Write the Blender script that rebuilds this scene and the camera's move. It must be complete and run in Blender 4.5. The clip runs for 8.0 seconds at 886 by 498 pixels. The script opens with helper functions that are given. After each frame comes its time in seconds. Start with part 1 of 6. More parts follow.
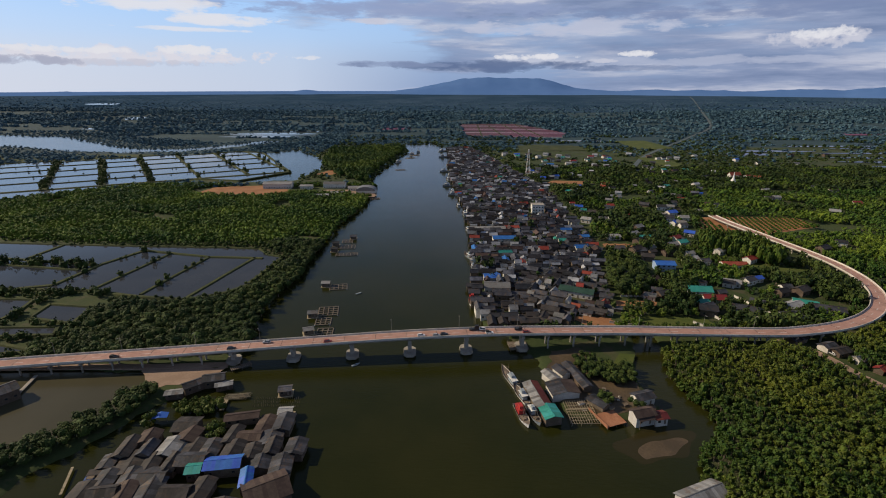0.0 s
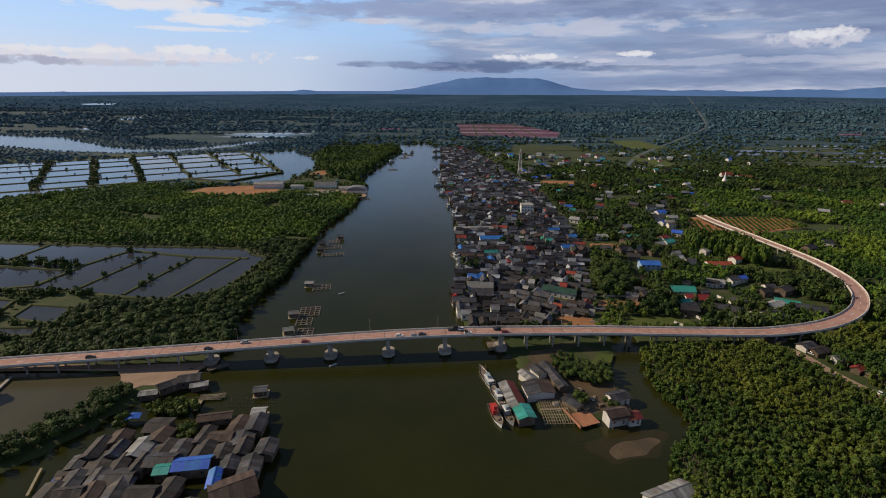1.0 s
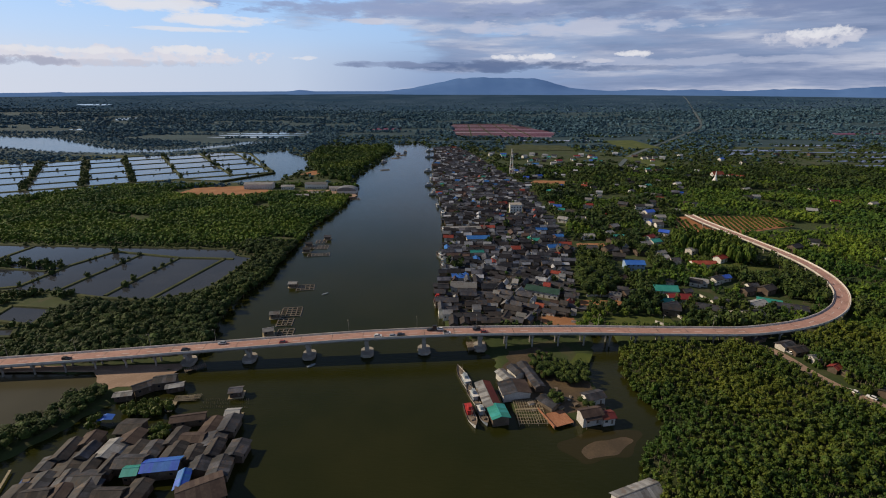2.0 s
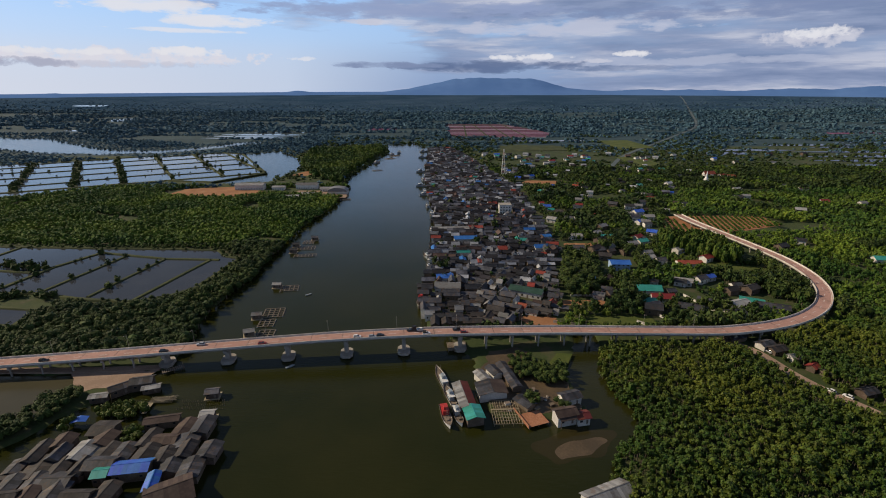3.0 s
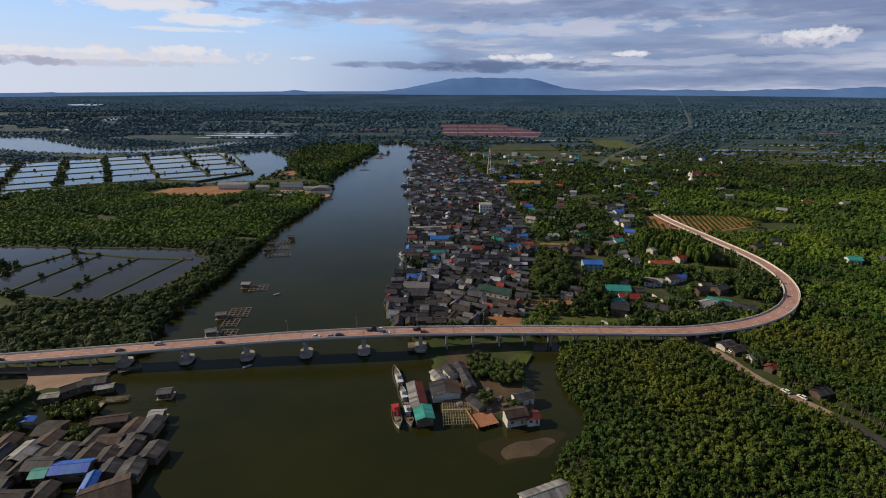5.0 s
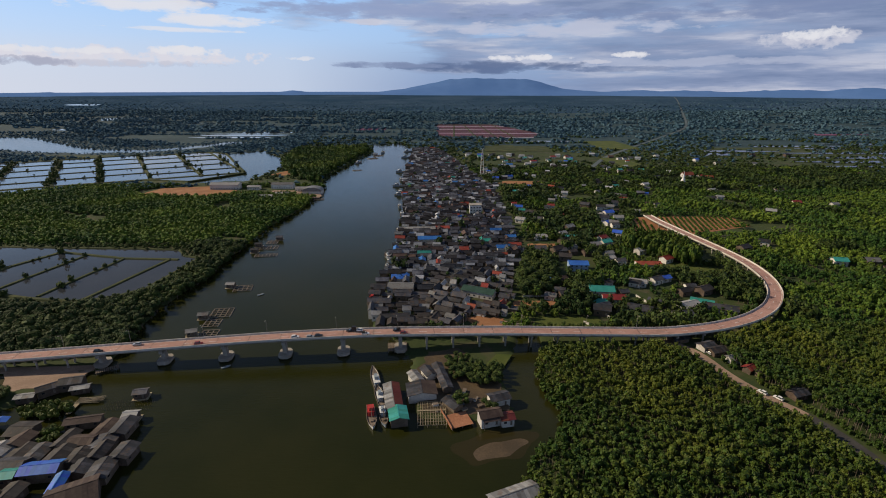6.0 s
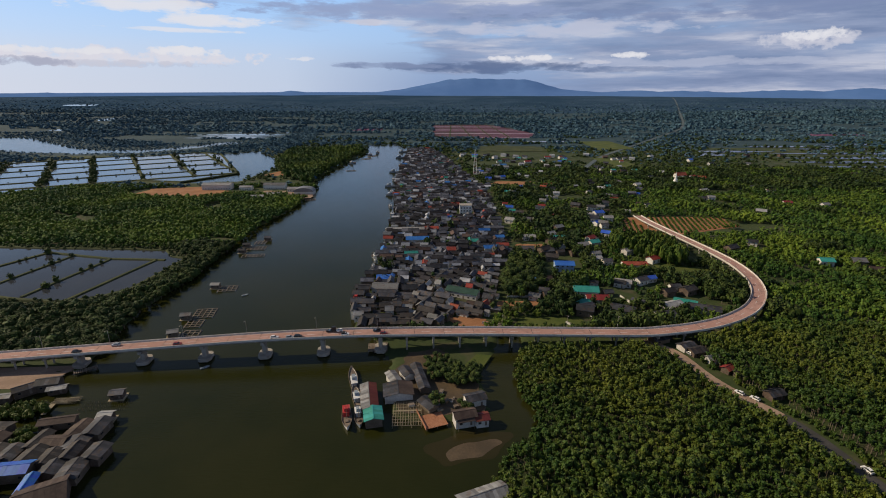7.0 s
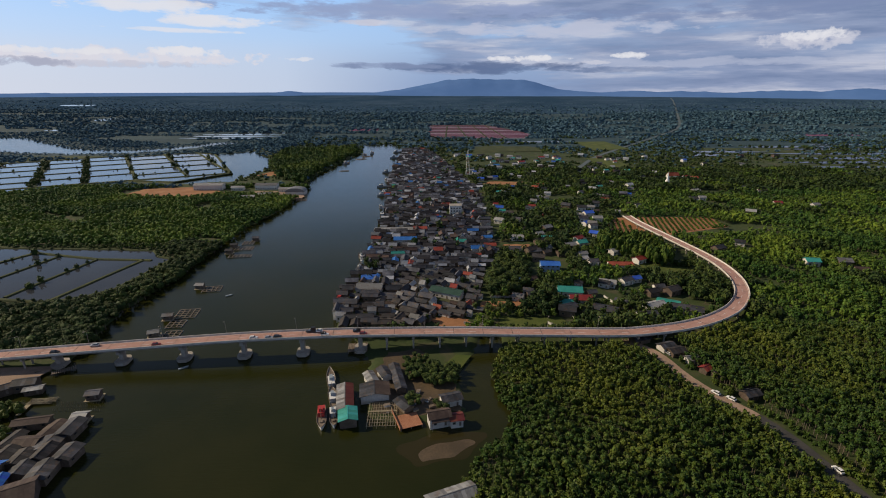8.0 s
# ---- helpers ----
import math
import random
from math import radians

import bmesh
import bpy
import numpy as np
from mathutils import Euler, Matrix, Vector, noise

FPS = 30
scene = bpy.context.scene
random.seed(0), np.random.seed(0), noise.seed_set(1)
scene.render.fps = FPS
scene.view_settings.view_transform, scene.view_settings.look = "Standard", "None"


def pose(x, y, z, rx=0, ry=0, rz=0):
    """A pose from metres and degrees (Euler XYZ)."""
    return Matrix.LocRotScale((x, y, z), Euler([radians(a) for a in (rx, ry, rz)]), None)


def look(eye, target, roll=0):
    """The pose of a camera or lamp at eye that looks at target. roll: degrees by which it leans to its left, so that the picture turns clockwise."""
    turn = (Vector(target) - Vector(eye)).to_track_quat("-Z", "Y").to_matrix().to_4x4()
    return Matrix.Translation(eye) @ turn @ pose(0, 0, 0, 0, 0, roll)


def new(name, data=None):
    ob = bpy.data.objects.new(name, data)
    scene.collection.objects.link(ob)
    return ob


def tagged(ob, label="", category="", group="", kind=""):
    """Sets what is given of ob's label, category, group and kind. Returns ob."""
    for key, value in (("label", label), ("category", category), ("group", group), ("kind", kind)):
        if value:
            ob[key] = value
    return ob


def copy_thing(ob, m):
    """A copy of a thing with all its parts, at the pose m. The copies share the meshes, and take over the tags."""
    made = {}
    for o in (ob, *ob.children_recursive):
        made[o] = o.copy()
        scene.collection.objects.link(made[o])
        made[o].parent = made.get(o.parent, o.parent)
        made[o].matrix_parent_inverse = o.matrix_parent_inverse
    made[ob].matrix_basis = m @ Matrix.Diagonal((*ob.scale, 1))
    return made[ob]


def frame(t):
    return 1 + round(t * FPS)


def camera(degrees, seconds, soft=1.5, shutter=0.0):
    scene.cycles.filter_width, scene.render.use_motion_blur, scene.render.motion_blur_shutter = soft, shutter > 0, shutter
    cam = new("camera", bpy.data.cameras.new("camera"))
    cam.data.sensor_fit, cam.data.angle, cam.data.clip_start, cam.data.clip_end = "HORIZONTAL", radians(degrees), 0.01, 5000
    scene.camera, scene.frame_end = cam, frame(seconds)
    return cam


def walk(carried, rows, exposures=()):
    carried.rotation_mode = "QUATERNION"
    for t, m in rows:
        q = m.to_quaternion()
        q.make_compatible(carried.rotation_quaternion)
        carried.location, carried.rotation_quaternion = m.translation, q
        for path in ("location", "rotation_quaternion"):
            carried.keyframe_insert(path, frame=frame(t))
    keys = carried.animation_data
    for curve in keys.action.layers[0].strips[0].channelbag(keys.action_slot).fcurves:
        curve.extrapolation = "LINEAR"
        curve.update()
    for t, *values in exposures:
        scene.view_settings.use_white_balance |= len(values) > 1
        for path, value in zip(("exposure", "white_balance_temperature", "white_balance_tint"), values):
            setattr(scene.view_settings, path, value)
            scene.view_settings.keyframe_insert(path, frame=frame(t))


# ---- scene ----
cam = camera(84.4, 8.0, soft=1.0)
PATH = [
    (0, (0.066, -0.452, 135.633), (0.07, 1.444, 134.996), 0.1),
    (0.5, (5.491, -0.309, 135.614), (5.497, 1.587, 134.976), 0.1),
    (1, (10.928, -0.2, 135.583), (10.936, 1.696, 134.946), 0.1),
    (1.5, (16.212, -0.074, 135.54), (16.223, 1.821, 134.903), 0.1),
    (3, (31.642, 0.224, 135.283), (31.661, 2.12, 134.648), -0.1),
    (3.5, (36.803, 0.34, 135.221), (36.823, 2.236, 134.584), -0.0),
    (4, (42.002, 0.46, 135.167), (42.024, 2.356, 134.531), -0.0),
    (4.5, (47.15, 0.568, 135.123), (47.172, 2.464, 134.486), -0.0),
    (6, (62.686, 0.789, 134.978), (62.711, 2.685, 134.344), 0.1),
    (6.5, (67.918, 0.808, 134.989), (67.945, 2.705, 134.355), 0.1),
    (7, (73.163, 0.716, 135.02), (73.189, 2.613, 134.387), 0.1),
    (7.5, (78.453, 0.602, 135.044), (78.481, 2.499, 134.412), 0.1),
    (8, (83.666, 0.528, 135.076), (83.694, 2.425, 134.444), 0.1),
]
walk(cam, [(t, look(eye, target, roll)) for t, eye, target, roll in PATH])

# ---------------- light ----------------
SUN_DIR = Vector((-1.6, 0.38, 1.02)).normalized()      # towards the sun
sun = new("sun", bpy.data.lights.new("sun", "SUN"))
sun.data.energy, sun.data.angle, sun.data.color = 5.0, radians(0.6), (1.0, 0.83, 0.60)
sun.matrix_basis = look((0, 0, 400), Vector((0, 0, 400)) - SUN_DIR)
scene.view_settings.exposure = -0.28

world = bpy.data.worlds.new("sky")
scene.world = world
world.use_nodes = True


def link(tree, a, b):
    tree.links.new(a, b)


def node(tree, kind, **values):
    n = tree.nodes.new(kind)
    for key, value in values.items():
        n.inputs[key.replace("_", " ")].default_value = value
    return n


def ramp(tree, fac, stops):
    n = tree.nodes.new("ShaderNodeValToRGB")
    n.color_ramp.elements[0].position, n.color_ramp.elements[0].color = stops[0][0], stops[0][1]
    n.color_ramp.elements[1].position, n.color_ramp.elements[1].color = stops[-1][0], stops[-1][1]
    for pos, col in stops[1:-1]:
        n.color_ramp.elements.new(pos).color = col
    tree.links.new(fac, n.inputs["Fac"])
    return n.outputs["Color"]


def arith(tree, op, a, b=0.0, c=None):
    n = tree.nodes.new("ShaderNodeMath")
    n.operation = op
    for i, v in enumerate((a, b) if c is None else (a, b, c)):
        if isinstance(v, (int, float)):
            n.inputs[i].default_value = v
        else:
            tree.links.new(v, n.inputs[i])
    return n.outputs[0]


def mix(tree, fac, a, b):
    n = tree.nodes.new("ShaderNodeMix")
    n.data_type = "RGBA"
    for sock, v in ((n.inputs[0], fac), (n.inputs[6], a), (n.inputs[7], b)):
        if isinstance(v, (int, float, tuple)):
            sock.default_value = v
        else:
            tree.links.new(v, sock)
    return n.outputs[2]


def grey(v):
    return (v, v, v, 1)


def build_sky():
    t = world.node_tree
    t.nodes.clear()
    out = t.nodes.new("ShaderNodeOutputWorld")
    sky = t.nodes.new("ShaderNodeTexSky")
    sky.sky_type, sky.sun_disc = "NISHITA", False
    sky.sun_elevation, sky.sun_rotation = math.asin(SUN_DIR.z), math.atan2(SUN_DIR.x, SUN_DIR.y)
    sky.altitude, sky.air_density, sky.dust_density, sky.ozone_density = 100, 1.0, 1.5, 1.5
    co = t.nodes.new("ShaderNodeTexCoord").outputs["Generated"]
    sep = t.nodes.new("ShaderNodeSeparateXYZ")
    link(t, co, sep.inputs[0])
    height = sep.outputs["Z"]

    def layer(scale, detail, rough, stretch, shift):
        m = t.nodes.new("ShaderNodeMapping")
        m.inputs["Scale"].default_value = (1, 1, stretch)
        m.inputs["Location"].default_value = shift
        link(t, co, m.inputs["Vector"])
        n = node(t, "ShaderNodeTexNoise", Scale=scale, Detail=detail, Roughness=rough)
        link(t, m.outputs[0], n.inputs["Vector"])
        return n.outputs["Fac"]

    sheet = layer(2.3, 7, 0.56, 6.0, (3.1, 0.4, 1.7))       # broad grey sheets
    streak = layer(4.5, 7, 0.6, 9, (0.2, 7.3, 2.9))         # thin layered streaks
    az = t.nodes.new("ShaderNodeMath")
    az.operation = "ARCTAN2"
    link(t, sep.outputs["X"], az.inputs[0])
    link(t, sep.outputs["Y"], az.inputs[1])
    az = az.outputs[0]
    billow = layer(34.0, 8, 0.6, 1.5, (2.2, 3.7, 0.9))
    fray = layer(13.0, 8, 0.62, 4.0, (4.4, 0.3, 2.1))

    def cloud(bearing, up, wide, tall, edge, full=0.95, rough=5.0):
        """A cloud round one point of the sky: an ellipse broken up by noise."""
        a = arith(t, "MULTIPLY", arith(t, "SUBTRACT", az, bearing), 1 / wide)
        b = arith(t, "MULTIPLY", arith(t, "SUBTRACT", height, up), 1 / tall)
        d = arith(t, "ADD", arith(t, "MULTIPLY", a, a), arith(t, "MULTIPLY", b, b))
        k = arith(t, "ADD", arith(t, "SUBTRACT", 1.0, d), arith(t, "MULTIPLY_ADD", edge, rough, -rough / 2))
        return ramp(t, k, [(0.12, grey(0)), (0.5, grey(full * 0.7)), (0.95, grey(full))])

    span = arith(t, "MULTIPLY_ADD", sep.outputs["X"], 0.72, 0.5)      # 0 left .. 1 right of the valley
    side = ramp(t, span, [(0.05, grey(0.0)), (0.3, grey(0.05)), (0.48, grey(0.2)), (0.7, grey(0.38)), (1.0, grey(0.42))])
    side = arith(t, "ADD", side, -0.42)
    high = ramp(t, height, [(0.0, grey(0.15)), (0.05, grey(0.16)), (0.15, grey(0.27)), (0.22, grey(0.2)), (0.4, grey(0.02)), (1.0, grey(0.0))])
    cover = arith(t, "ADD", arith(t, "ADD", sheet, side), high)
    cover = arith(t, "ADD", cover, arith(t, "MULTIPLY_ADD", streak, 0.45, -0.225))
    sheet_mask = ramp(t, cover, [(0.46, grey(0)), (0.57, grey(0.7)), (0.7, grey(0.97))])
    haze = ramp(t, height, [(0.0, grey(0.92)), (0.04, grey(0.72)), (0.08, grey(0.25)), (0.14, grey(0.0))])
    tone = ramp(t, streak, [(0.32, (0.19, 0.26, 0.45, 1)), (0.5, (0.33, 0.40, 0.60, 1)), (0.66, (0.66, 0.69, 0.82, 1))])
    glow = ramp(t, span, [(0.02, (0.80, 0.84, 0.96, 1)), (0.3, (0.66, 0.75, 0.93, 1)), (0.5, (0.30, 0.41, 0.66, 1)), (0.95, (0.25, 0.33, 0.54, 1))])
    blue = ramp(t, height, [(0.0, (0.48, 0.68, 0.98, 1)), (0.15, (0.36, 0.62, 1.05, 1)), (0.3, (0.085, 0.125, 0.205, 1)), (1.0, (0.030, 0.052, 0.11, 1))])
    clear = mix(t, 0.025, blue, sky.outputs[0])
    colour = mix(t, haze, clear, glow)
    colour = mix(t, sheet_mask, colour, tone)
    # high sheets, a bright bank low on the left, slate over the mountain, small heaps
    grey_sheet, white, pearl, slate = (0.34, 0.42, 0.66, 1), (0.92, 0.92, 0.98, 1), (0.78, 0.78, 0.88, 1), (0.135, 0.195, 0.36, 1)
    for bearing, up, wide, tall, edge, full, tone_ in (
            (-0.10, 0.128, 0.34, 0.020, fray, 0.85, grey_sheet), (0.52, 0.118, 0.34, 0.016, fray, 0.8, (0.24, 0.31, 0.52, 1)), (0.22, 0.100, 0.22, 0.015, fray, 0.85, (0.62, 0.66, 0.82, 1)),
            (-0.50, 0.123, 0.12, 0.012, fray, 0.9, white), (-0.39, 0.106, 0.12, 0.010, fray, 0.9, white), (-0.47, 0.088, 0.11, 0.004, fray, 0.75, white), (-0.12, 0.112, 0.06, 0.006, fray, 0.7, pearl),
            (-0.56, 0.044, 0.27, 0.015, billow, 0.9, (0.86, 0.84, 0.92, 1)), (-0.56, 0.034, 0.20, 0.006, billow, 0.35, (0.46, 0.50, 0.66, 1)), (-0.70, 0.035, 0.10, 0.008, billow, 0.75, (0.42, 0.45, 0.60, 1)), (-0.44, 0.055, 0.06, 0.008, billow, 0.95, white), (-0.62, 0.052, 0.10, 0.006, billow, 0.9, white),
            (0.42, 0.040, 0.40, 0.008, fray, 0.6, (0.58, 0.63, 0.80, 1)), (0.10, 0.034, 0.26, 0.012, fray, 0.9, slate), (-0.10, 0.037, 0.12, 0.007, fray, 0.75, (0.28, 0.35, 0.55, 1)), (0.32, 0.030, 0.12, 0.006, fray, 0.7, (0.22, 0.29, 0.48, 1)),
            (0.18, 0.050, 0.070, 0.006, billow, 0.95, white), (0.36, 0.053, 0.034, 0.006, billow, 0.95, white), (0.61, 0.070, 0.075, 0.014, billow, 0.75, pearl), (0.62, 0.077, 0.040, 0.011, billow, 0.95, white), (0.30, 0.042, 0.03, 0.004, billow, 0.6, pearl), (-0.25, 0.047, 0.034, 0.004, billow, 0.7, white)):
        colour = mix(t, cloud(bearing, up, wide, tall, edge, full), colour, tone_)
    bg = node(t, "ShaderNodeBackground", Strength=1.0)
    link(t, colour, bg.inputs["Color"])
    link(t, bg.outputs[0], out.inputs["Surface"])


build_sky()


# ---------------- materials ----------------
def mat(name, a, b, rough=0.85, fine=1.5, broad=0.08, bump=0.15, metal=0.0, by="", spread=0.25, third=None, spec=0.3, dist=0.1):
    """A surface of two tones: fine grain and broad stains in world metres; by: 'object' or 'island' varies the tone piece by piece."""
    m = bpy.data.materials.new(name)
    m.use_nodes = True
    t = m.node_tree
    bs = t.nodes["Principled BSDF"]
    pos = t.nodes.new("ShaderNodeNewGeometry")
    n1 = node(t, "ShaderNodeTexNoise", Scale=fine, Detail=6.0, Roughness=0.65)
    n2 = node(t, "ShaderNodeTexNoise", Scale=broad, Detail=4.0, Roughness=0.6)
    for n in (n1, n2):
        link(t, pos.outputs["Position"], n.inputs["Vector"])
    fac = arith(t, "ADD", arith(t, "MULTIPLY_ADD", n1.outputs["Fac"], 0.9, -0.2), arith(t, "MULTIPLY_ADD", n2.outputs["Fac"], 1.4, -0.7))
    col = ramp(t, fac, [(0.1, (*a, 1)), (0.45, (*[(p + q) / 2 for p, q in zip(a, b)], 1)), (0.8, (*b, 1))])
    if third:
        spots = node(t, "ShaderNodeTexNoise", Scale=broad * 3.1, Detail=5.0, Roughness=0.7)
        link(t, pos.outputs["Position"], spots.inputs["Vector"])
        col = mix(t, ramp(t, spots.outputs["Fac"], [(0.52, grey(0)), (0.64, grey(1))]), col, (*third, 1))
    if by:
        if by == "object":
            rnd = t.nodes.new("ShaderNodeObjectInfo").outputs["Random"]
        else:
            rnd = pos.outputs["Random Per Island"]
        hsv = t.nodes.new("ShaderNodeHueSaturation")
        link(t, arith(t, "MULTIPLY_ADD", rnd, spread * 2, 1 - spread), hsv.inputs["Value"])
        link(t, arith(t, "MULTIPLY_ADD", rnd, 0.03, 0.485), hsv.inputs["Hue"])
        link(t, col, hsv.inputs["Color"])
        col = hsv.outputs["Color"]
    link(t, col, bs.inputs["Base Color"])
    bs.inputs["Roughness"].default_value, bs.inputs["Metallic"].default_value = rough, metal
    bs.inputs["Specular IOR Level"].default_value = spec
    if bump:
        bn = node(t, "ShaderNodeBump", Strength=bump, Distance=dist)
        link(t, n1.outputs["Fac"], bn.inputs["Height"])
        link(t, bn.outputs[0], bs.inputs["Normal"])
    return m


def water_mat(name, deep, shallow, rough, wave):
    m = bpy.data.materials.new(name)
    m.use_nodes = True
    t = m.node_tree
    bs = t.nodes["Principled BSDF"]
    pos = t.nodes.new("ShaderNodeNewGeometry").outputs["Position"]
    broad = node(t, "ShaderNodeTexNoise", Scale=0.012, Detail=4.0, Roughness=0.6)
    link(t, pos, broad.inputs["Vector"])
    link(t, ramp(t, broad.outputs["Fac"], [(0.35, (*deep, 1)), (0.7, (*shallow, 1))]), bs.inputs["Base Color"])
    bs.inputs["Roughness"].default_value, bs.inputs["IOR"].default_value = rough, 1.33
    bs.inputs["Specular IOR Level"].default_value = 0.4
    m1 = t.nodes.new("ShaderNodeMapping")
    m1.inputs["Rotation"].default_value = (0, 0, 0.5)
    m1.inputs["Scale"].default_value = (0.22, 0.9, 1)
    link(t, pos, m1.inputs["Vector"])
    rip = node(t, "ShaderNodeTexNoise", Scale=1.0, Detail=5.0, Roughness=0.6)
    link(t, m1.outputs[0], rip.inputs["Vector"])
    bn = node(t, "ShaderNodeBump", Strength=wave, Distance=0.25)
    link(t, rip.outputs["Fac"], bn.inputs["Height"])
    link(t, bn.outputs[0], bs.inputs["Normal"])
    return m


M = {
    "river": water_mat("river water", (0.016, 0.019, 0.003), (0.027, 0.027, 0.006), 0.16, 0.3),
    "pond": water_mat("pond water", (0.030, 0.034, 0.042), (0.055, 0.057, 0.062), 0.05, 0.06),
    "brine": water_mat("bright brine", (0.05, 0.056, 0.062), (0.095, 0.10, 0.105), 0.12, 0.04),
    "ground": mat("grassy earth", (0.030, 0.048, 0.014), (0.070, 0.085, 0.025), 0.95, 0.7, 0.02, 0.4, third=(0.07, 0.065, 0.035)),
    "grass": mat("meadow grass", (0.055, 0.078, 0.014), (0.13, 0.135, 0.03), 0.95, 1.2, 0.05, 0.4),
    "dirt": mat("orange earth", (0.26, 0.12, 0.055), (0.42, 0.22, 0.11), 0.95, 0.9, 0.05, 0.3),
    "mud": mat("wet mud", (0.062, 0.046, 0.028), (0.15, 0.105, 0.062), 0.6, 0.9, 0.07, 0.2),
    "leaf_near": mat("mangrove leaves", (0.034, 0.066, 0.008), (0.155, 0.162, 0.016), 0.65, 0.28, 0.022, 0, by="island", spread=0.28, spec=0.25),
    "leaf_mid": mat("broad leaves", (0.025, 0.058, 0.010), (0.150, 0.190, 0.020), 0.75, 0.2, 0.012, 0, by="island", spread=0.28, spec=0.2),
    # brighter leaf copy: the sunlit look is mixed into the base colour
    "leaf_scrub": mat("scrub leaves in sunlit tone", (0.034, 0.076, 0.012), (0.185, 0.245, 0.022), 0.75, 0.2, 0.014, 0, by="island", spread=0.24, spec=0.2),
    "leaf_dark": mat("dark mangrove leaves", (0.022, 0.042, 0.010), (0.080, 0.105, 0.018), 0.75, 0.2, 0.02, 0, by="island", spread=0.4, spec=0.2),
    # aerial haze painted as blue into the far leaf colour
    "leaf_far": mat("distant foliage tinted for haze", (0.048, 0.100, 0.135), (0.125, 0.205, 0.245), 0.9, 0.012, 0.004, 0, spec=0.1),
    "bark": mat("grey bark", (0.10, 0.08, 0.06), (0.2, 0.17, 0.13), 0.9, 3, 0.5, 0.3),
    "asphalt_red": mat("reddish road surface", (0.35, 0.20, 0.165), (0.48, 0.295, 0.25), 0.9, 0.8, 0.06, 0.1, third=(0.29, 0.18, 0.15)),
    "concrete": mat("weathered concrete", (0.27, 0.245, 0.215), (0.44, 0.41, 0.37), 0.85, 1.2, 0.2, 0.15),
    "parapet": mat("pale parapet concrete", (0.50, 0.47, 0.43), (0.70, 0.67, 0.62), 0.85, 1.0, 0.1, 0.1, third=(0.42, 0.37, 0.33)),
    "paint_white": mat("white paint", (0.70, 0.69, 0.66), (0.84, 0.83, 0.80), 0.6, 1.0, 0.3, 0.05),
    "asphalt": mat("dark asphalt", (0.045, 0.043, 0.042), (0.075, 0.07, 0.066), 0.9, 2, 0.1, 0.2),
    "track": mat("sandy track", (0.26, 0.18, 0.13), (0.40, 0.29, 0.22), 0.95, 1, 0.1, 0.2),
    "salt": mat("pale salt pan", (0.42, 0.43, 0.42), (0.62, 0.62, 0.6), 0.35, 0.2, 0.02, 0),
    "pink": mat("pink salt crust", (0.14, 0.042, 0.095), (0.22, 0.085, 0.155), 0.7, 0.05, 0.008, 0),
    "wood": mat("weathered wood", (0.14, 0.11, 0.085), (0.28, 0.23, 0.19), 0.85, 2, 0.4, 0.3),
    "glass": mat("dark window glass", (0.02, 0.025, 0.03), (0.04, 0.045, 0.05), 0.12, 1, 0.1, 0, spec=0.5),
    "rubber": mat("black rubber", (0.015, 0.015, 0.015), (0.03, 0.03, 0.03), 0.8, 2, 0.5, 0),
    # haze over the hills painted in as a blue base colour
    "far_hill": mat("distant forested hills tinted for haze", (0.07, 0.14, 0.30), (0.10, 0.18, 0.36), 1.0, 0.004, 0.001, 0, spec=0.0),
    # far ground: haze put into both base colours as a blue tint
    "far_floor": mat("far woodland floor tinted for haze", (0.020, 0.046, 0.056), (0.046, 0.082, 0.090), 0.95, 0.03, 0.006, 0),
    "horizon": mat("far woodland tinted blue for haze", (0.030, 0.062, 0.105), (0.070, 0.112, 0.168), 0.95, 0.006, 0.002, 0, spec=0.0),
    "bank": mat("rough grassy bank", (0.032, 0.044, 0.014), (0.095, 0.100, 0.030), 0.95, 0.5, 0.05, 0.3),
    "shallow": water_mat("shallow silty water", (0.026, 0.023, 0.007), (0.040, 0.032, 0.012), 0.15, 0.2),
    "muddy": water_mat("muddy pond water", (0.060, 0.055, 0.032), (0.085, 0.076, 0.046), 0.2, 0.1),
    # field and fallow tones shifted blue-grey so the colour carries the haze
    "far_green": mat("far fields tinted for haze", (0.055, 0.100, 0.085), (0.10, 0.150, 0.115), 0.95, 0.03, 0.005, 0),
    "far_bare": mat("far fallow tinted for haze", (0.075, 0.100, 0.110), (0.13, 0.15, 0.155), 0.95, 0.03, 0.005, 0),
}


# faint blue emission added to the hills, imitating bright haze before them
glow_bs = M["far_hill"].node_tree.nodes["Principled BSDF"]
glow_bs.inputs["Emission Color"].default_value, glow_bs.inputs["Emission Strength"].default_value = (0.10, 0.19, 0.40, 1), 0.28


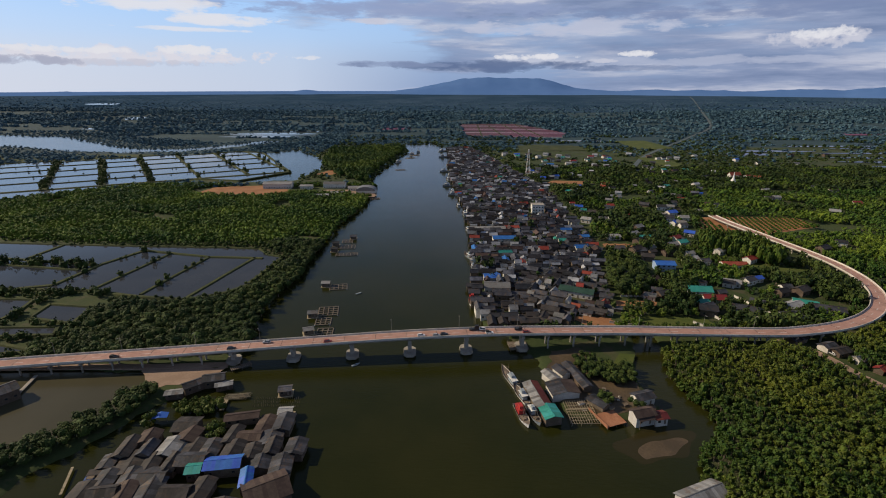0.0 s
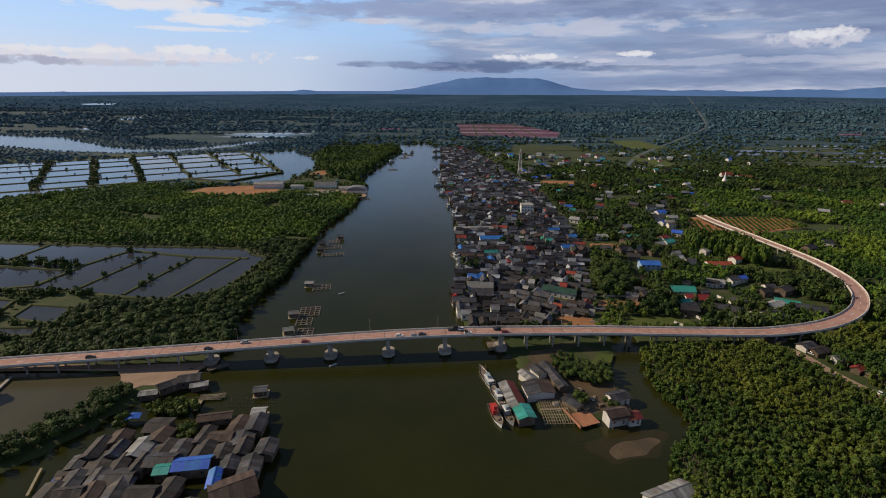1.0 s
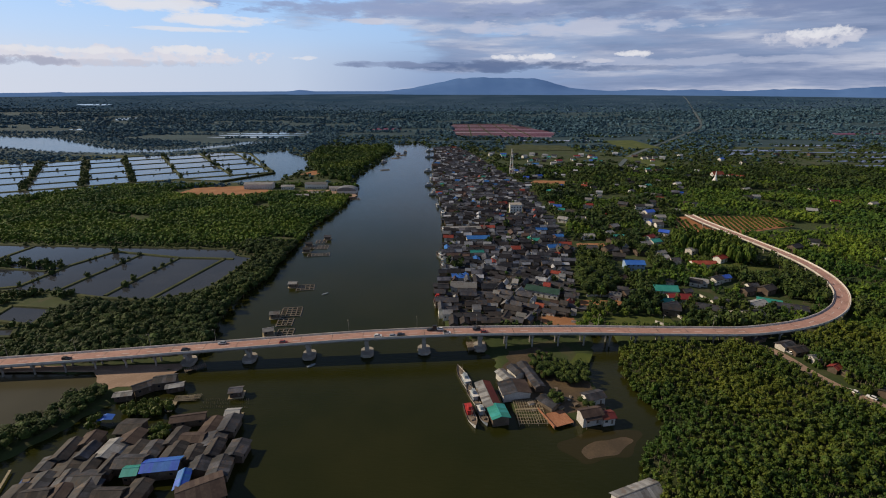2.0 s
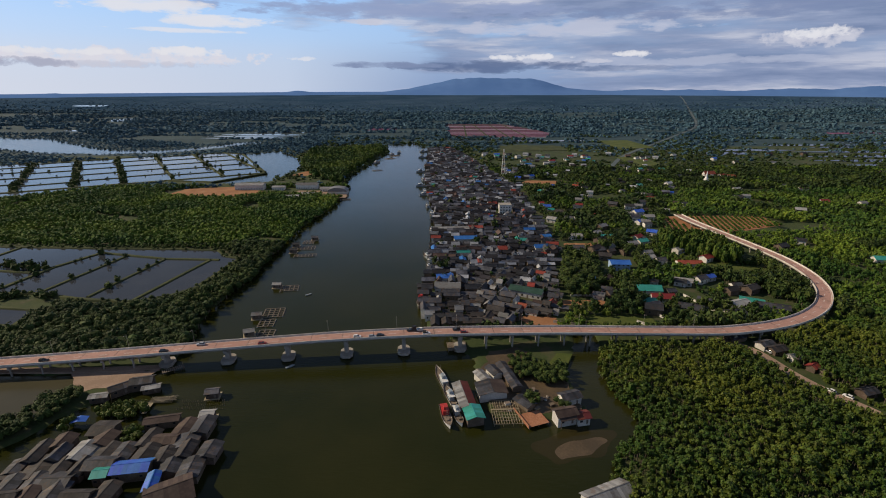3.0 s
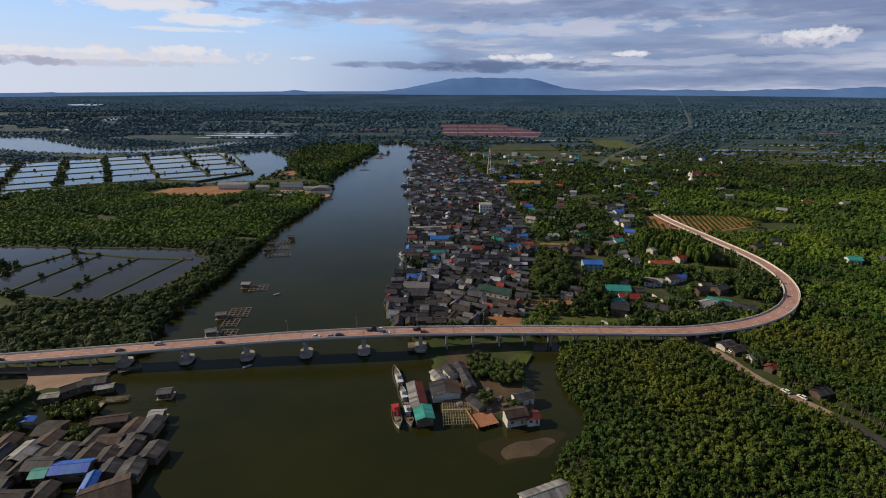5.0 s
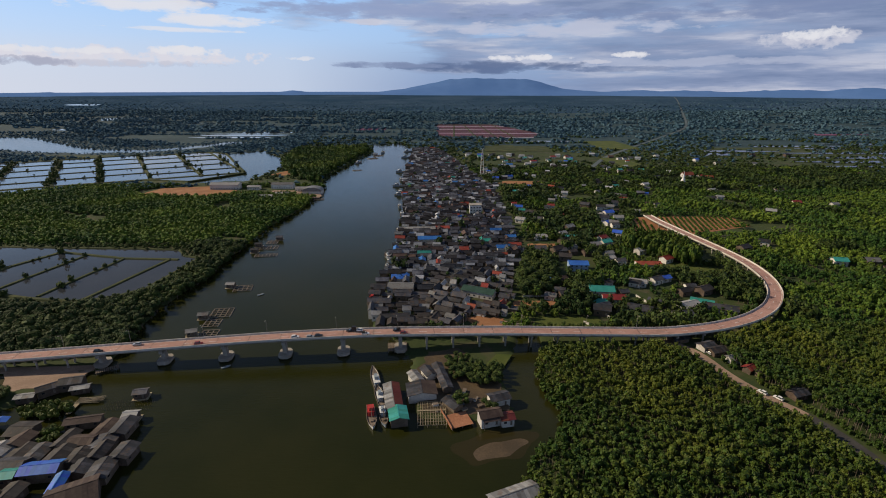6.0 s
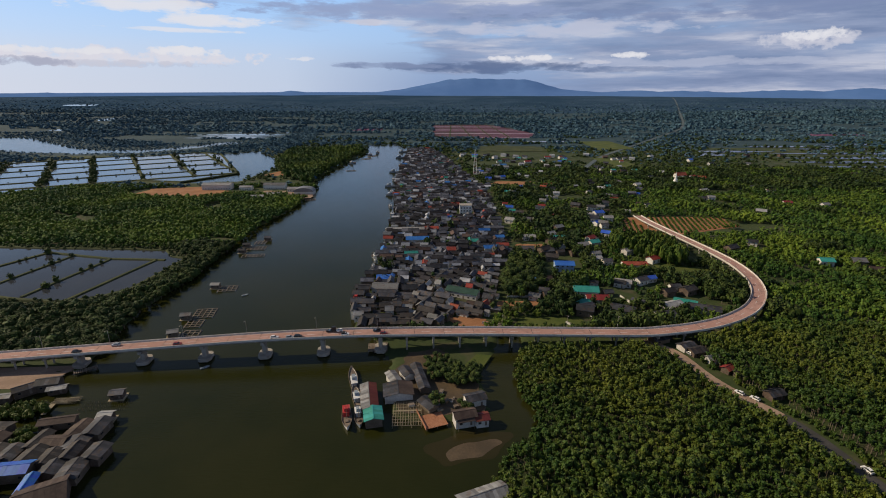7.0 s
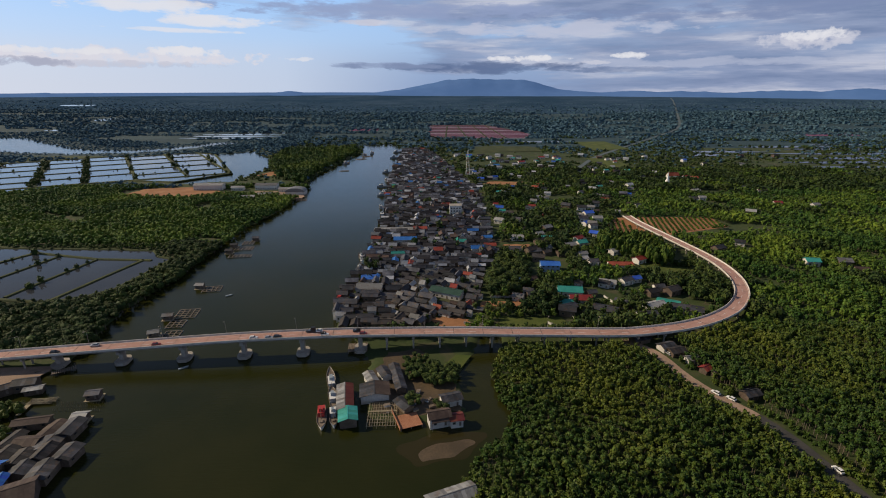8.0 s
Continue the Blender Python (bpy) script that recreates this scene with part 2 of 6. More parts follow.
# ---------------- helpers for meshes ----------------
class Shape:
    """Collects corners and faces; gives one mesh."""

    def __init__(self):
        self.v, self.f = [], []

    def add(self, verts, faces):
        n = len(self.v)
        self.v += [tuple(p) for p in verts]
        self.f += [tuple(i + n for i in f) for f in faces]
        return self

    def box(self, x0, x1, y0, y1, z0, z1, taper=0.0):
        a = taper
        return self.add([(x0, y0, z0), (x1, y0, z0), (x1, y1, z0), (x0, y1, z0),
                         (x0 + a, y0 + a, z1), (x1 - a, y0 + a, z1), (x1 - a, y1 - a, z1), (x0 + a, y1 - a, z1)],
                        [(0, 3, 2, 1), (4, 5, 6, 7), (0, 1, 5, 4), (1, 2, 6, 5), (2, 3, 7, 6), (3, 0, 4, 7)])

    def tube(self, p, q, r0, r1=None, n=7):
        p, q = Vector(p), Vector(q)
        r1 = r0 if r1 is None else r1
        z = (q - p).normalized()
        x = z.orthogonal().normalized()
        y = z.cross(x)
        ring = lambda c, r: [c + (x * math.cos(2 * math.pi * i / n) + y * math.sin(2 * math.pi * i / n)) * r for i in range(n)]
        faces = [(i, (i + 1) % n, n + (i + 1) % n, n + i) for i in range(n)] + [tuple(range(n - 1, -1, -1)), tuple(range(n, 2 * n))]
        return self.add(ring(p, r0) + ring(q, r1), faces)

    def prism(self, outline, z0, z1, shrink=1.0):
        n = len(outline)
        cx, cy = sum(p[0] for p in outline) / n, sum(p[1] for p in outline) / n
        top = [(cx + (x - cx) * shrink, cy + (y - cy) * shrink, z1) for x, y in outline]
        return self.add([(x, y, z0) for x, y in outline] + top,
                        [tuple(range(n - 1, -1, -1)), tuple(range(n, 2 * n))] + [(i, (i + 1) % n, n + (i + 1) % n, n + i) for i in range(n)])

    def sweep(self, profile, line):
        """A profile of (side, up) pairs, carried along a line of (x, y, z)."""
        m, k = len(profile), len(line)
        for i, p in enumerate(line):
            a, b = line[max(i - 1, 0)], line[min(i + 1, k - 1)]
            dx, dy = b[0] - a[0], b[1] - a[1]
            d = math.hypot(dx, dy)
            sx, sy = dy / d, -dx / d
            self.v += [(p[0] + sx * s, p[1] + sy * s, p[2] + u) for s, u in profile]
        base = len(self.v) - m * k
        for i in range(k - 1):
            for j in range(m):
                self.f.append((base + i * m + j, base + i * m + (j + 1) % m, base + (i + 1) * m + (j + 1) % m, base + (i + 1) * m + j))
        self.f += [tuple(base + j for j in range(m - 1, -1, -1)), tuple(base + (k - 1) * m + j for j in range(m))]
        return self

    def mesh(self, name, material, smooth=False):
        me = bpy.data.meshes.new(name)
        me.from_pydata(self.v, [], self.f)
        me.materials.append(material)
        if smooth:
            me.polygons.foreach_set("use_smooth", [True] * len(me.polygons))
        me.update()
        return me


def part(name, shape, material, parent, label="", smooth=False):
    """One mesh object under a thing or a part."""
    me = shape if isinstance(shape, bpy.types.Mesh) else shape.mesh(name, material, smooth)
    ob = new(name, me)
    ob.parent = parent
    if label:
        ob["label"] = label
    return ob


def thing(name, label, category, group="", m=None):
    ob = new(name)
    ob.matrix_basis = m or Matrix()
    return tagged(ob, label, category, group)


def setting(name, shape, material, label, category):
    me = shape if isinstance(shape, bpy.types.Mesh) else shape.mesh(name, material)
    return tagged(new(name, me), label, category, "", "structure")


def quads(name, verts, faces, material, smooth=False):
    """A mesh straight from arrays: corners (n, 3) and four-cornered faces (k, 4)."""
    me = bpy.data.meshes.new(name)
    me.vertices.add(len(verts))
    me.vertices.foreach_set("co", np.ascontiguousarray(verts, np.float32).ravel())
    me.loops.add(len(faces) * 4)
    me.loops.foreach_set("vertex_index", np.ascontiguousarray(faces, np.int32).ravel())
    me.polygons.add(len(faces))
    me.polygons.foreach_set("loop_start", np.arange(0, len(faces) * 4, 4, dtype=np.int32))
    me.polygons.foreach_set("use_smooth", np.full(len(faces), smooth))
    me.materials.append(material)
    me.update(calc_edges=True)
    return me


def spline(points, step):
    """A smooth line through plan points, resampled every step metres."""
    p = np.array(points, float)
    p = np.vstack([2 * p[0] - p[1], p, 2 * p[-1] - p[-2]])
    out = []
    for i in range(1, len(p) - 2):
        a, b, c, d = p[i - 1:i + 3]
        for s in np.arange(0, 1, 0.04):
            out.append(0.5 * (2 * b + (c - a) * s + (2 * a - 5 * b + 4 * c - d) * s * s + (3 * b - a - 3 * c + d) * s ** 3))
    out = np.array(out + [p[-2]])
    run = np.r_[0, np.cumsum(np.hypot(*np.diff(out[:, :2], axis=0).T))]
    at = np.linspace(0, run[-1], max(2, int(run[-1] / step) + 1))
    return np.stack([np.interp(at, run, out[:, k]) for k in range(p.shape[1])], 1)


def inside(points, x, y):
    """Signed distance to a plan outline: above zero inside."""
    p = np.array(points, float)
    x, y = np.asarray(x, float), np.asarray(y, float)
    best, odd = np.full(x.shape, 1e9), np.zeros(x.shape, bool)
    for (ax, ay), (bx, by) in zip(p, np.roll(p, -1, 0)):
        ex, ey = bx - ax, by - ay
        t = np.clip(((x - ax) * ex + (y - ay) * ey) / (ex * ex + ey * ey), 0, 1)
        best = np.minimum(best, (x - ax - t * ex) ** 2 + (y - ay - t * ey) ** 2)
        cross = ((ay > y) != (by > y)) & (x < (bx - ax) * (y - ay) / (by - ay + 1e-12) + ax)
        odd ^= cross
    return np.where(odd, 1, -1) * np.sqrt(best)


def near(line, x, y):
    """Distance to an open plan line."""
    best = np.full(np.shape(x), 1e9)
    for (ax, ay), (bx, by) in zip(np.array(line)[:-1, :2], np.array(line)[1:, :2]):
        ex, ey = bx - ax, by - ay
        t = np.clip(((x - ax) * ex + (y - ay) * ey) / (ex * ex + ey * ey), 0, 1)
        best = np.minimum(best, np.hypot(x - ax - t * ex, y - ay - t * ey))
    return best


def wavy(x, y, size, seed=0.0):
    """Cheap smooth noise between -1 and 1."""
    x, y = np.asarray(x) / size, np.asarray(y) / size
    s = seed
    return (np.sin(x * 1.7 + 1.3 * np.sin(y * 1.1 + s) + s) + np.sin(y * 1.9 + 1.7 * np.sin(x * 0.8 - s) + 2.1 * s)
            + np.sin((x + y) * 2.7 + 1.1 * np.sin((x - y) * 1.9 + s) + s * 3.3)) / 3


# ---------------- plan ----------------
RIVER = [(-62, -300), (-58, 60), (-48, 120), (-50, 155), (-62, 176), (-96, 186), (-112, 203), (-103, 218), (-105, 244), (-109, 258),
         (-113, 285), (-107, 327), (-106, 389), (-104, 477), (-92, 548), (-92, 642), (-105, 771), (-87, 923), (-73, 1063), (-91, 1195), (-20, 1210),
         (10, 1093), (13, 889), (13, 724), (19, 625), (27, 522), (26, 438), (26, 376), (22, 327), (21, 289), (23, 258), (40, 240), (47, 222),
         (50, 200), (52, 176), (66, 172), (80, 173), (98, 175), (97, 196), (96, 210), (105, 229), (110, 250), (119, 250), (117, 229),
         (111, 210), (113, 191), (116, 175), (114, 165), (100, 152), (93, 138), (89, 128), (95, 90), (110, 0), (120, -300)]
LOW_POND = [(-260, 80), (-180, 138), (-166, 150), (-155, 163), (-145, 177), (-140, 194), (-144, 208), (-184, 211), (-219, 210), (-330, 200)]
LAKE = [(-374, 1020), (-312, 1085), (-227, 931), (-201, 832), (-214, 776), (-220, 727), (-300, 712), (-244, 790)]
FAR_RIVER = [(-1700, 1540), (-1239, 1402), (-1107, 1358), (-1030, 1352), (-901, 1256), (-753, 1134), (-666, 1090), (-587, 1085), (-514, 1150), (-464, 1238), (-398, 1248),
             (-430, 1208), (-498, 1105), (-560, 1050), (-667, 1040), (-787, 1057), (-931, 1117), (-1032, 1160), (-1500, 1230)]
DECK = spline([(-330, 202, 3.0), (-250, 206, 4.6), (-188, 212, 6.2), (-136, 217, 7.6), (-82, 222.5, 9.2), (-24, 227.8, 10.9), (13, 230.6, 11.4), (36, 233, 10.9),
               (66, 236, 9.6), (100, 238, 8.6), (129, 238.5, 7.8), (159, 238.5, 7.4), (186, 238.5, 7.2), (203, 240.8, 7.2), (221, 245, 7.2), (238, 251.5, 7.2), (253, 260, 7.2),
               (268, 272, 7.1), (282, 289, 7.0), (290.5, 305, 6.9), (296.5, 323, 6.8), (299.8, 346, 6.6), (299.5, 370, 6.3), (296, 400, 6.0), (291, 437, 5.6), (286.5, 475, 5.2), (285.5, 500, 5.0)], 4.0)
TRACK = spline([(186, 240), (195, 234), (201, 224), (204, 210), (207, 200), (213, 187), (220, 176), (226, 161), (229, 142), (231, 128), (234, 105), (240, 60)], 4.0)
FAR_ROAD = spline([(294, 772), (340, 862), (393, 964), (463, 1068), (665, 1345), (924, 1729), (1242, 2411), (1681, 3406), (1840, 3800)], 30.0)
ORCHARD = [(256, 439), (282, 446), (296, 440), (316, 447), (380, 472), (379, 508), (300, 512), (277, 507), (257, 474)]
TOWN = [(18, 252), (94, 252), (109, 268), (115, 288), (121, 349), (136, 381), (139, 437), (140, 522), (142, 608), (138, 682), (113, 830), (86, 1010), (56, 1130), (9, 1100),
        (10, 889), (10, 724), (16, 625), (24, 522), (23, 438), (22, 376), (19, 327), (17, 289)]
VILLAGE = [(-152, 105), (-147, 139), (-132, 145), (-123, 164), (-112, 172), (-96, 172), (-88, 162), (-80, 170), (-62, 172), (-52, 155), (-48, 130), (-48, 100)]
MID_PONDS = [(-480, 424), (-395, 416), (-331, 411), (-256, 406), (-188, 403), (-157, 400), (-144, 384), (-131, 379), (-134, 347), (-139, 316), (-150, 303), (-170, 294), (-209, 300), (-240, 309), (-300, 311), (-400, 318), (-480, 340)]
SMALL_PONDS = ([(-350, 297), (-268, 294), (-264, 275), (-266, 263), (-350, 258)], [(-252, 287), (-222, 283), (-219, 260), (-250, 267)],
               [(-350, 252), (-224, 256), (-219, 246), (-350, 238)], [(-350, 234), (-241, 236), (-214, 228), (-260, 221), (-350, 220)])
SALT_A, SALT_U, SALT_V = Vector((-535, 645)), Vector((0.89, 0.456)), Vector((-0.55, 0.835))


def salt(u, v):
    return SALT_A + SALT_U * u + SALT_V * v


SALT_PANS = [(-760, 430), (-530, 573), (-490, 620), (-406, 692), (-374, 728), (-300, 715), (-246, 790), (-374, 1030), (-425, 1046), (-847, 831), (-900, 600)]
STILT_WATER = [(-156, 80), (-150, 142), (-140, 156), (-128, 178), (-112, 203), (-96, 186), (-62, 178), (-48, 140), (-48, 80)]
WATERS = (RIVER, LOW_POND, LAKE, FAR_RIVER, STILT_WATER)


def wet(x, y):
    """Above zero inside open water; ragged at the banks."""
    return np.max([inside(w, x, y) for w in WATERS], 0) + 1.6 * wavy(x, y, 6) + 0.8 * wavy(x, y, 2.3, 1.0)


def swell(x, y):
    """The land climbs gently towards the far hills."""
    r = np.hypot(np.asarray(x) - 42, y)
    s = np.clip((r - 1900) / 2950, 0, 1)
    return 79 * s ** 1.6


def axis(lo, hi, a, b, fine, grow):
    mid = list(np.arange(a, b + 0.1, fine))
    up, s = [], fine
    while (up[-1] if up else b) < hi:
        s *= grow
        up.append(min((up[-1] if up else b) + s, hi))
    down, s = [], fine
    while (down[-1] if down else a) > lo:
        s *= grow
        down.append(max((down[-1] if down else a) - s, lo))
    return np.array(down[::-1] + mid + up)


def build_ground():
    xs, ys = axis(-4800, 4800, -260, 130, 3.0, 1.035), axis(-4800, 4850, 90, 420, 3.0, 1.03)
    X, Y = np.meshgrid(xs, ys)
    w = wet(X, Y)
    s = np.clip((-w + 3.0) / 7.0, 0, 1)
    Z = -2.2 + 3.1 * s * s * (3 - 2 * s) + swell(X, Y) + 0.12 * wavy(X, Y, 9, 2) * (w < -4)
    k, n = len(ys), len(xs)
    i = (np.arange(k - 1)[:, None] * n + np.arange(n - 1)).ravel()
    keep = np.hypot((X[:-1, :-1]).ravel(), (Y[:-1, :-1]).ravel()) < 4450
    faces = np.stack([i, i + 1, i + n + 1, i + n], 1)[keep]
    me = quads("ground", np.stack([X.ravel(), Y.ravel(), Z.ravel()], 1), faces, M["ground"], True)
    # distant cells take the haze-tinted ground colours
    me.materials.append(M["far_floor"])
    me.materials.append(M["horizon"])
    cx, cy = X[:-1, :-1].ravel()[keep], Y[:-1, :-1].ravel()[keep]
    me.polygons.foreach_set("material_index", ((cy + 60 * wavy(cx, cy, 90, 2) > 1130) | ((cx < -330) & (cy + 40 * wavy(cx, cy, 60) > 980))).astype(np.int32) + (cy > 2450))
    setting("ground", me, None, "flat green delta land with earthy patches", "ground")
    sea = Shape().add([(-1800, -900, 0), (700, -900, 0), (700, 1500, 0), (-1800, 1500, 0)], [(0, 1, 2, 3)])
    setting("water", sea, M["river"], "calm murky olive river water", "river")


build_ground()


# ---------------- far hills ----------------
def build_hills():
    def crest(px):
        """Height of the skyline over the plain, by bearing."""
        bump = lambda c, w, h: h * math.exp(-((px - c) / w) ** 2)
        z = bump(870, 95, 118) + bump(955, 48, 55) + bump(790, 60, 40) + bump(1040, 60, 18) + bump(715, 50, 14)
        z += bump(1240, 70, 28) + bump(1140, 50, 24) + bump(1400, 80, 36) + bump(1560, 90, 50) + bump(1720, 90, 40)
        z += bump(530, 26, 22) + bump(90, 40, 14) + bump(300, 50, 6) + bump(-200, 60, 16)
        return z + 5 * noise.noise((px * 0.03, 2.0, 0)) + 3 * noise.noise((px * 0.09, 5.0, 0))
    v, f = [], []
    cols = list(range(-700, 2300, 6))
    for px in cols:
        a = math.atan((px - 780) / 911.0)
        z = max(crest(px), 9)
        for r, k in ((4250, -0.04), (4420, 0.22), (4560, 0.6), (4680, 1.0), (4760, 0.8), (4850, -0.1)):
            jag = 1 + 0.12 * noise.noise((px * 0.05, r * 0.01, 3.0))
            v.append((42 + r * math.sin(a), r * math.cos(a), 55 + 22 * (r - 4250) / 600 + max(z, 0) * k * jag - (3 if k < 0 else 0)))
    for i in range(len(cols) - 1):
        f += [(i * 6 + j, i * 6 + 6 + j, i * 6 + 7 + j, i * 6 + 1 + j) for j in range(5)]
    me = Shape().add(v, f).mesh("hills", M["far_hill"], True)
    setting("backdrop", me, None, "forested mountain and low hills tinted haze blue on the horizon", "mountain")


build_hills()


# ---------------- bridge ----------------
def deck_at(x):
    """Deck height and line where the straight part passes x."""
    d = DECK[:len(DECK) * 6 // 10]
    i = int(np.argmin(np.abs(d[:, 0] - x)))
    return d[i]


def build_bridge():
    bridge = thing("road_bridge", "long curved concrete road bridge with reddish carriageway over river", "bridge")
    line = [tuple(p) for p in DECK]
    part("deck", Shape().sweep([(-4.6, -0.3), (-4.6, 0.0), (4.6, 0.0), (4.6, -0.3), (3.6, -0.5), (3.1, -1.4), (-3.1, -1.4), (-3.6, -0.5)], line), M["concrete"], bridge, "grey concrete deck slab")
    part("carriageway", Shape().sweep([(-4.0, 0.004), (-4.0, 0.05), (4.0, 0.05), (4.0, 0.004)], line), M["asphalt_red"], bridge, "dusty reddish road surface")
    for s in (-1, 1):
        prof = [(s * 4.25 - 0.22, 0.006), (s * 4.25 - 0.12, 0.95), (s * 4.25 + 0.12, 0.95), (s * 4.25 + 0.22, 0.006)]
        part("parapet", Shape().sweep(prof, line), M["parapet"], bridge, "pale concrete parapet wall")
        part("edge_line", Shape().sweep([(s * 3.5 - 0.08, 0.052), (s * 3.5 - 0.08, 0.06), (s * 3.5 + 0.08, 0.06), (s * 3.5 + 0.08, 0.052)], line), M["paint_white"], bridge)
    for i in range(0, len(line) - 1, 3):
        part("lane_dash", Shape().sweep([(-0.08, 0.052), (-0.08, 0.06), (0.08, 0.06), (0.08, 0.052)], line[i:i + 2]), M["paint_white"], bridge)
    for i in range(2, len(line) - 2, 4):
        (ax, ay, az), (bx, by, _) = line[i], line[i + 1]
        joint = part("expansion_joint", Shape().box(-0.12, 0.12, -3.9, 3.9, 0.052, 0.058), M["asphalt"], bridge)
        joint.matrix_basis = pose(ax, ay, az, 0, 0, math.degrees(math.atan2(by - ay, bx - ax)))
    # river piers
    cap_outline = [(-3.3, -2.6), (-1.8, -4.4), (1.8, -4.4), (3.3, -2.6), (3.3, 2.6), (1.8, 4.4), (-1.8, 4.4), (-3.3, 2.6)]
    base = Shape().prism([(x * 0.82, y * 0.82) for x, y in cap_outline], -2.0, 0.4).prism(cap_outline, 0.4, 2.1, 0.97).mesh("pile_cap", M["concrete"])
    for x in (-107, -77, -47, -17, 13, 43):
        _, y, z = deck_at(x)
        pier = part("pier", Shape().prism([(-1.0, -1.6), (1.0, -1.6), (1.0, 1.6), (-1.0, 1.6)], 2.0, z - 2.9).box(-0.9, 0.9, -3.6, 3.6, z - 2.9, z - 1.4), M["concrete"], bridge, "concrete column with hammerhead")
        pier.matrix_basis = pose(x, y, 0, 0, 0, 5)
        part("pile_cap", base, None, pier, "pale boat-shaped pile cap standing in water")
    # land bents under both approaches
    for side in (-1, 1):
        for k in range(11 if side < 0 else 9):
            x = -121.5 - 14.2 * k if side < 0 else 57 + 14.2 * k
            _, y, z = deck_at(x)
            bent = part("bent", Shape().tube((0, -2.6, -1), (0, -2.6, z - 2.4), 0.5).tube((0, 2.6, -1), (0, 2.6, z - 2.4), 0.5).box(-0.6, 0.6, -3.6, 3.6, z - 2.4, z - 1.4), M["concrete"], bridge, "twin-column concrete support")
            bent.matrix_basis = pose(x, y, 0, 0, 0, 3)
    k = int(len(DECK) * 0.6)
    for i in range(k, len(DECK) - 6, 4):
        (x, y, z), (x2, y2, _) = DECK[i], DECK[i + 1]
        if z < 3.5:
            break
        bent = part("bent", Shape().tube((0, -2.6, -1), (0, -2.6, z - 2.4), 0.5).tube((0, 2.6, -1), (0, 2.6, z - 2.4), 0.5).box(-0.6, 0.6, -3.6, 3.6, z - 2.4, z - 1.4), M["concrete"], bridge)
        bent.matrix_basis = pose(x, y, 0, 0, 0, math.degrees(math.atan2(y2 - y, x2 - x)))
    # street lamps along the far parapet
    lamp = None
    for x in range(-230, 200, 34):
        px, py, pz = deck_at(x)
        m = pose(px, py + 4.25, pz + 0.95)
        if lamp is None:
            lamp = thing("street_lamp", "slim grey street lamp on the bridge parapet", "street lamp", "lamps along the bridge", m)
            part("pole", Shape().tube((0, 0, 0), (0, 0, 7.0), 0.09, 0.06, 6), M["concrete"], lamp)
            part("arm", Shape().tube((0, 0, 6.95), (0, -1.5, 7.3), 0.05, 0.04, 6), M["concrete"], lamp)
            part("lamp_head", Shape().box(-0.15, 0.15, -2.1, -1.4, 7.22, 7.36, 0.03), M["concrete"], lamp)
        else:
            copy_thing(lamp, m)


build_bridge()


# ---------------- trees ----------------
def sphere_quads(n):
    """A cube blown up to a ball: n x n quads a side."""
    v, f = [], []
    for ax in range(3):
        for s in (-1, 1):
            base = len(v)
            for i in range(n + 1):
                for j in range(n + 1):
                    p = [0, 0, 0]
                    p[ax], p[(ax + 1) % 3], p[(ax + 2) % 3] = s, math.tan((i / n - 0.5) * math.pi / 2) * s, math.tan((j / n - 0.5) * math.pi / 2)
                    v.append(Vector(p).normalized())
            for i in range(n):
                for j in range(n):
                    a = base + i * (n + 1) + j
                    f.append((a, a + n + 1, a + n + 2, a + 1))
    return v, f


def crown(leaves, core, seed, tall=1.0, leaf=0.3):
    """Corners and quads of one crown of radius about 1: a lumpy dark core and many tilted leaf clumps on it."""
    rng = random.Random(seed)
    lumps = [(Vector((0, 0, 0.1)), 0.72)]
    for k in range(7):
        a = 2 * math.pi * (k + rng.random()) / 7
        lumps.append((Vector((math.cos(a) * 0.5, math.sin(a) * 0.5, rng.uniform(-0.35, 0.55))), rng.uniform(0.36, 0.52)))
    v, f = [], []
    cv, cf = sphere_quads(core)
    for p in cv:
        r = 0.72 + 0.22 * noise.noise(p * 1.8 + Vector((seed, 0, 0)))
        v.append((p.x * r, p.y * r, p.z * r * tall))
    f += cf
    while len(f) < len(cf) + leaves:
        c, r = rng.choice(lumps)
        d = Vector((rng.gauss(0, 1), rng.gauss(0, 1), rng.gauss(0.25, 1))).normalized()
        p = c + d * r
        if p.length < 0.6:
            continue
        nrm = (d + Vector((rng.uniform(-1, 1), rng.uniform(-1, 1), rng.uniform(-0.3, 1.6))) * 0.42).normalized()
        s = leaf * rng.uniform(0.6, 1.25)
        x = nrm.orthogonal().normalized()
        x.rotate(Matrix.Rotation(rng.uniform(0, 6.3), 3, nrm))
        y = nrm.cross(x) * rng.uniform(0.5, 0.9)
        q = [p + x * s, p + y * s + nrm * s * 0.15, p - x * s, p - y * s - nrm * s * 0.1]
        n = len(v)
        v += [(a.x, a.y, a.z * tall) for a in q]
        f.append((n, n + 1, n + 2, n + 3))
    return np.array(v), np.array(f)


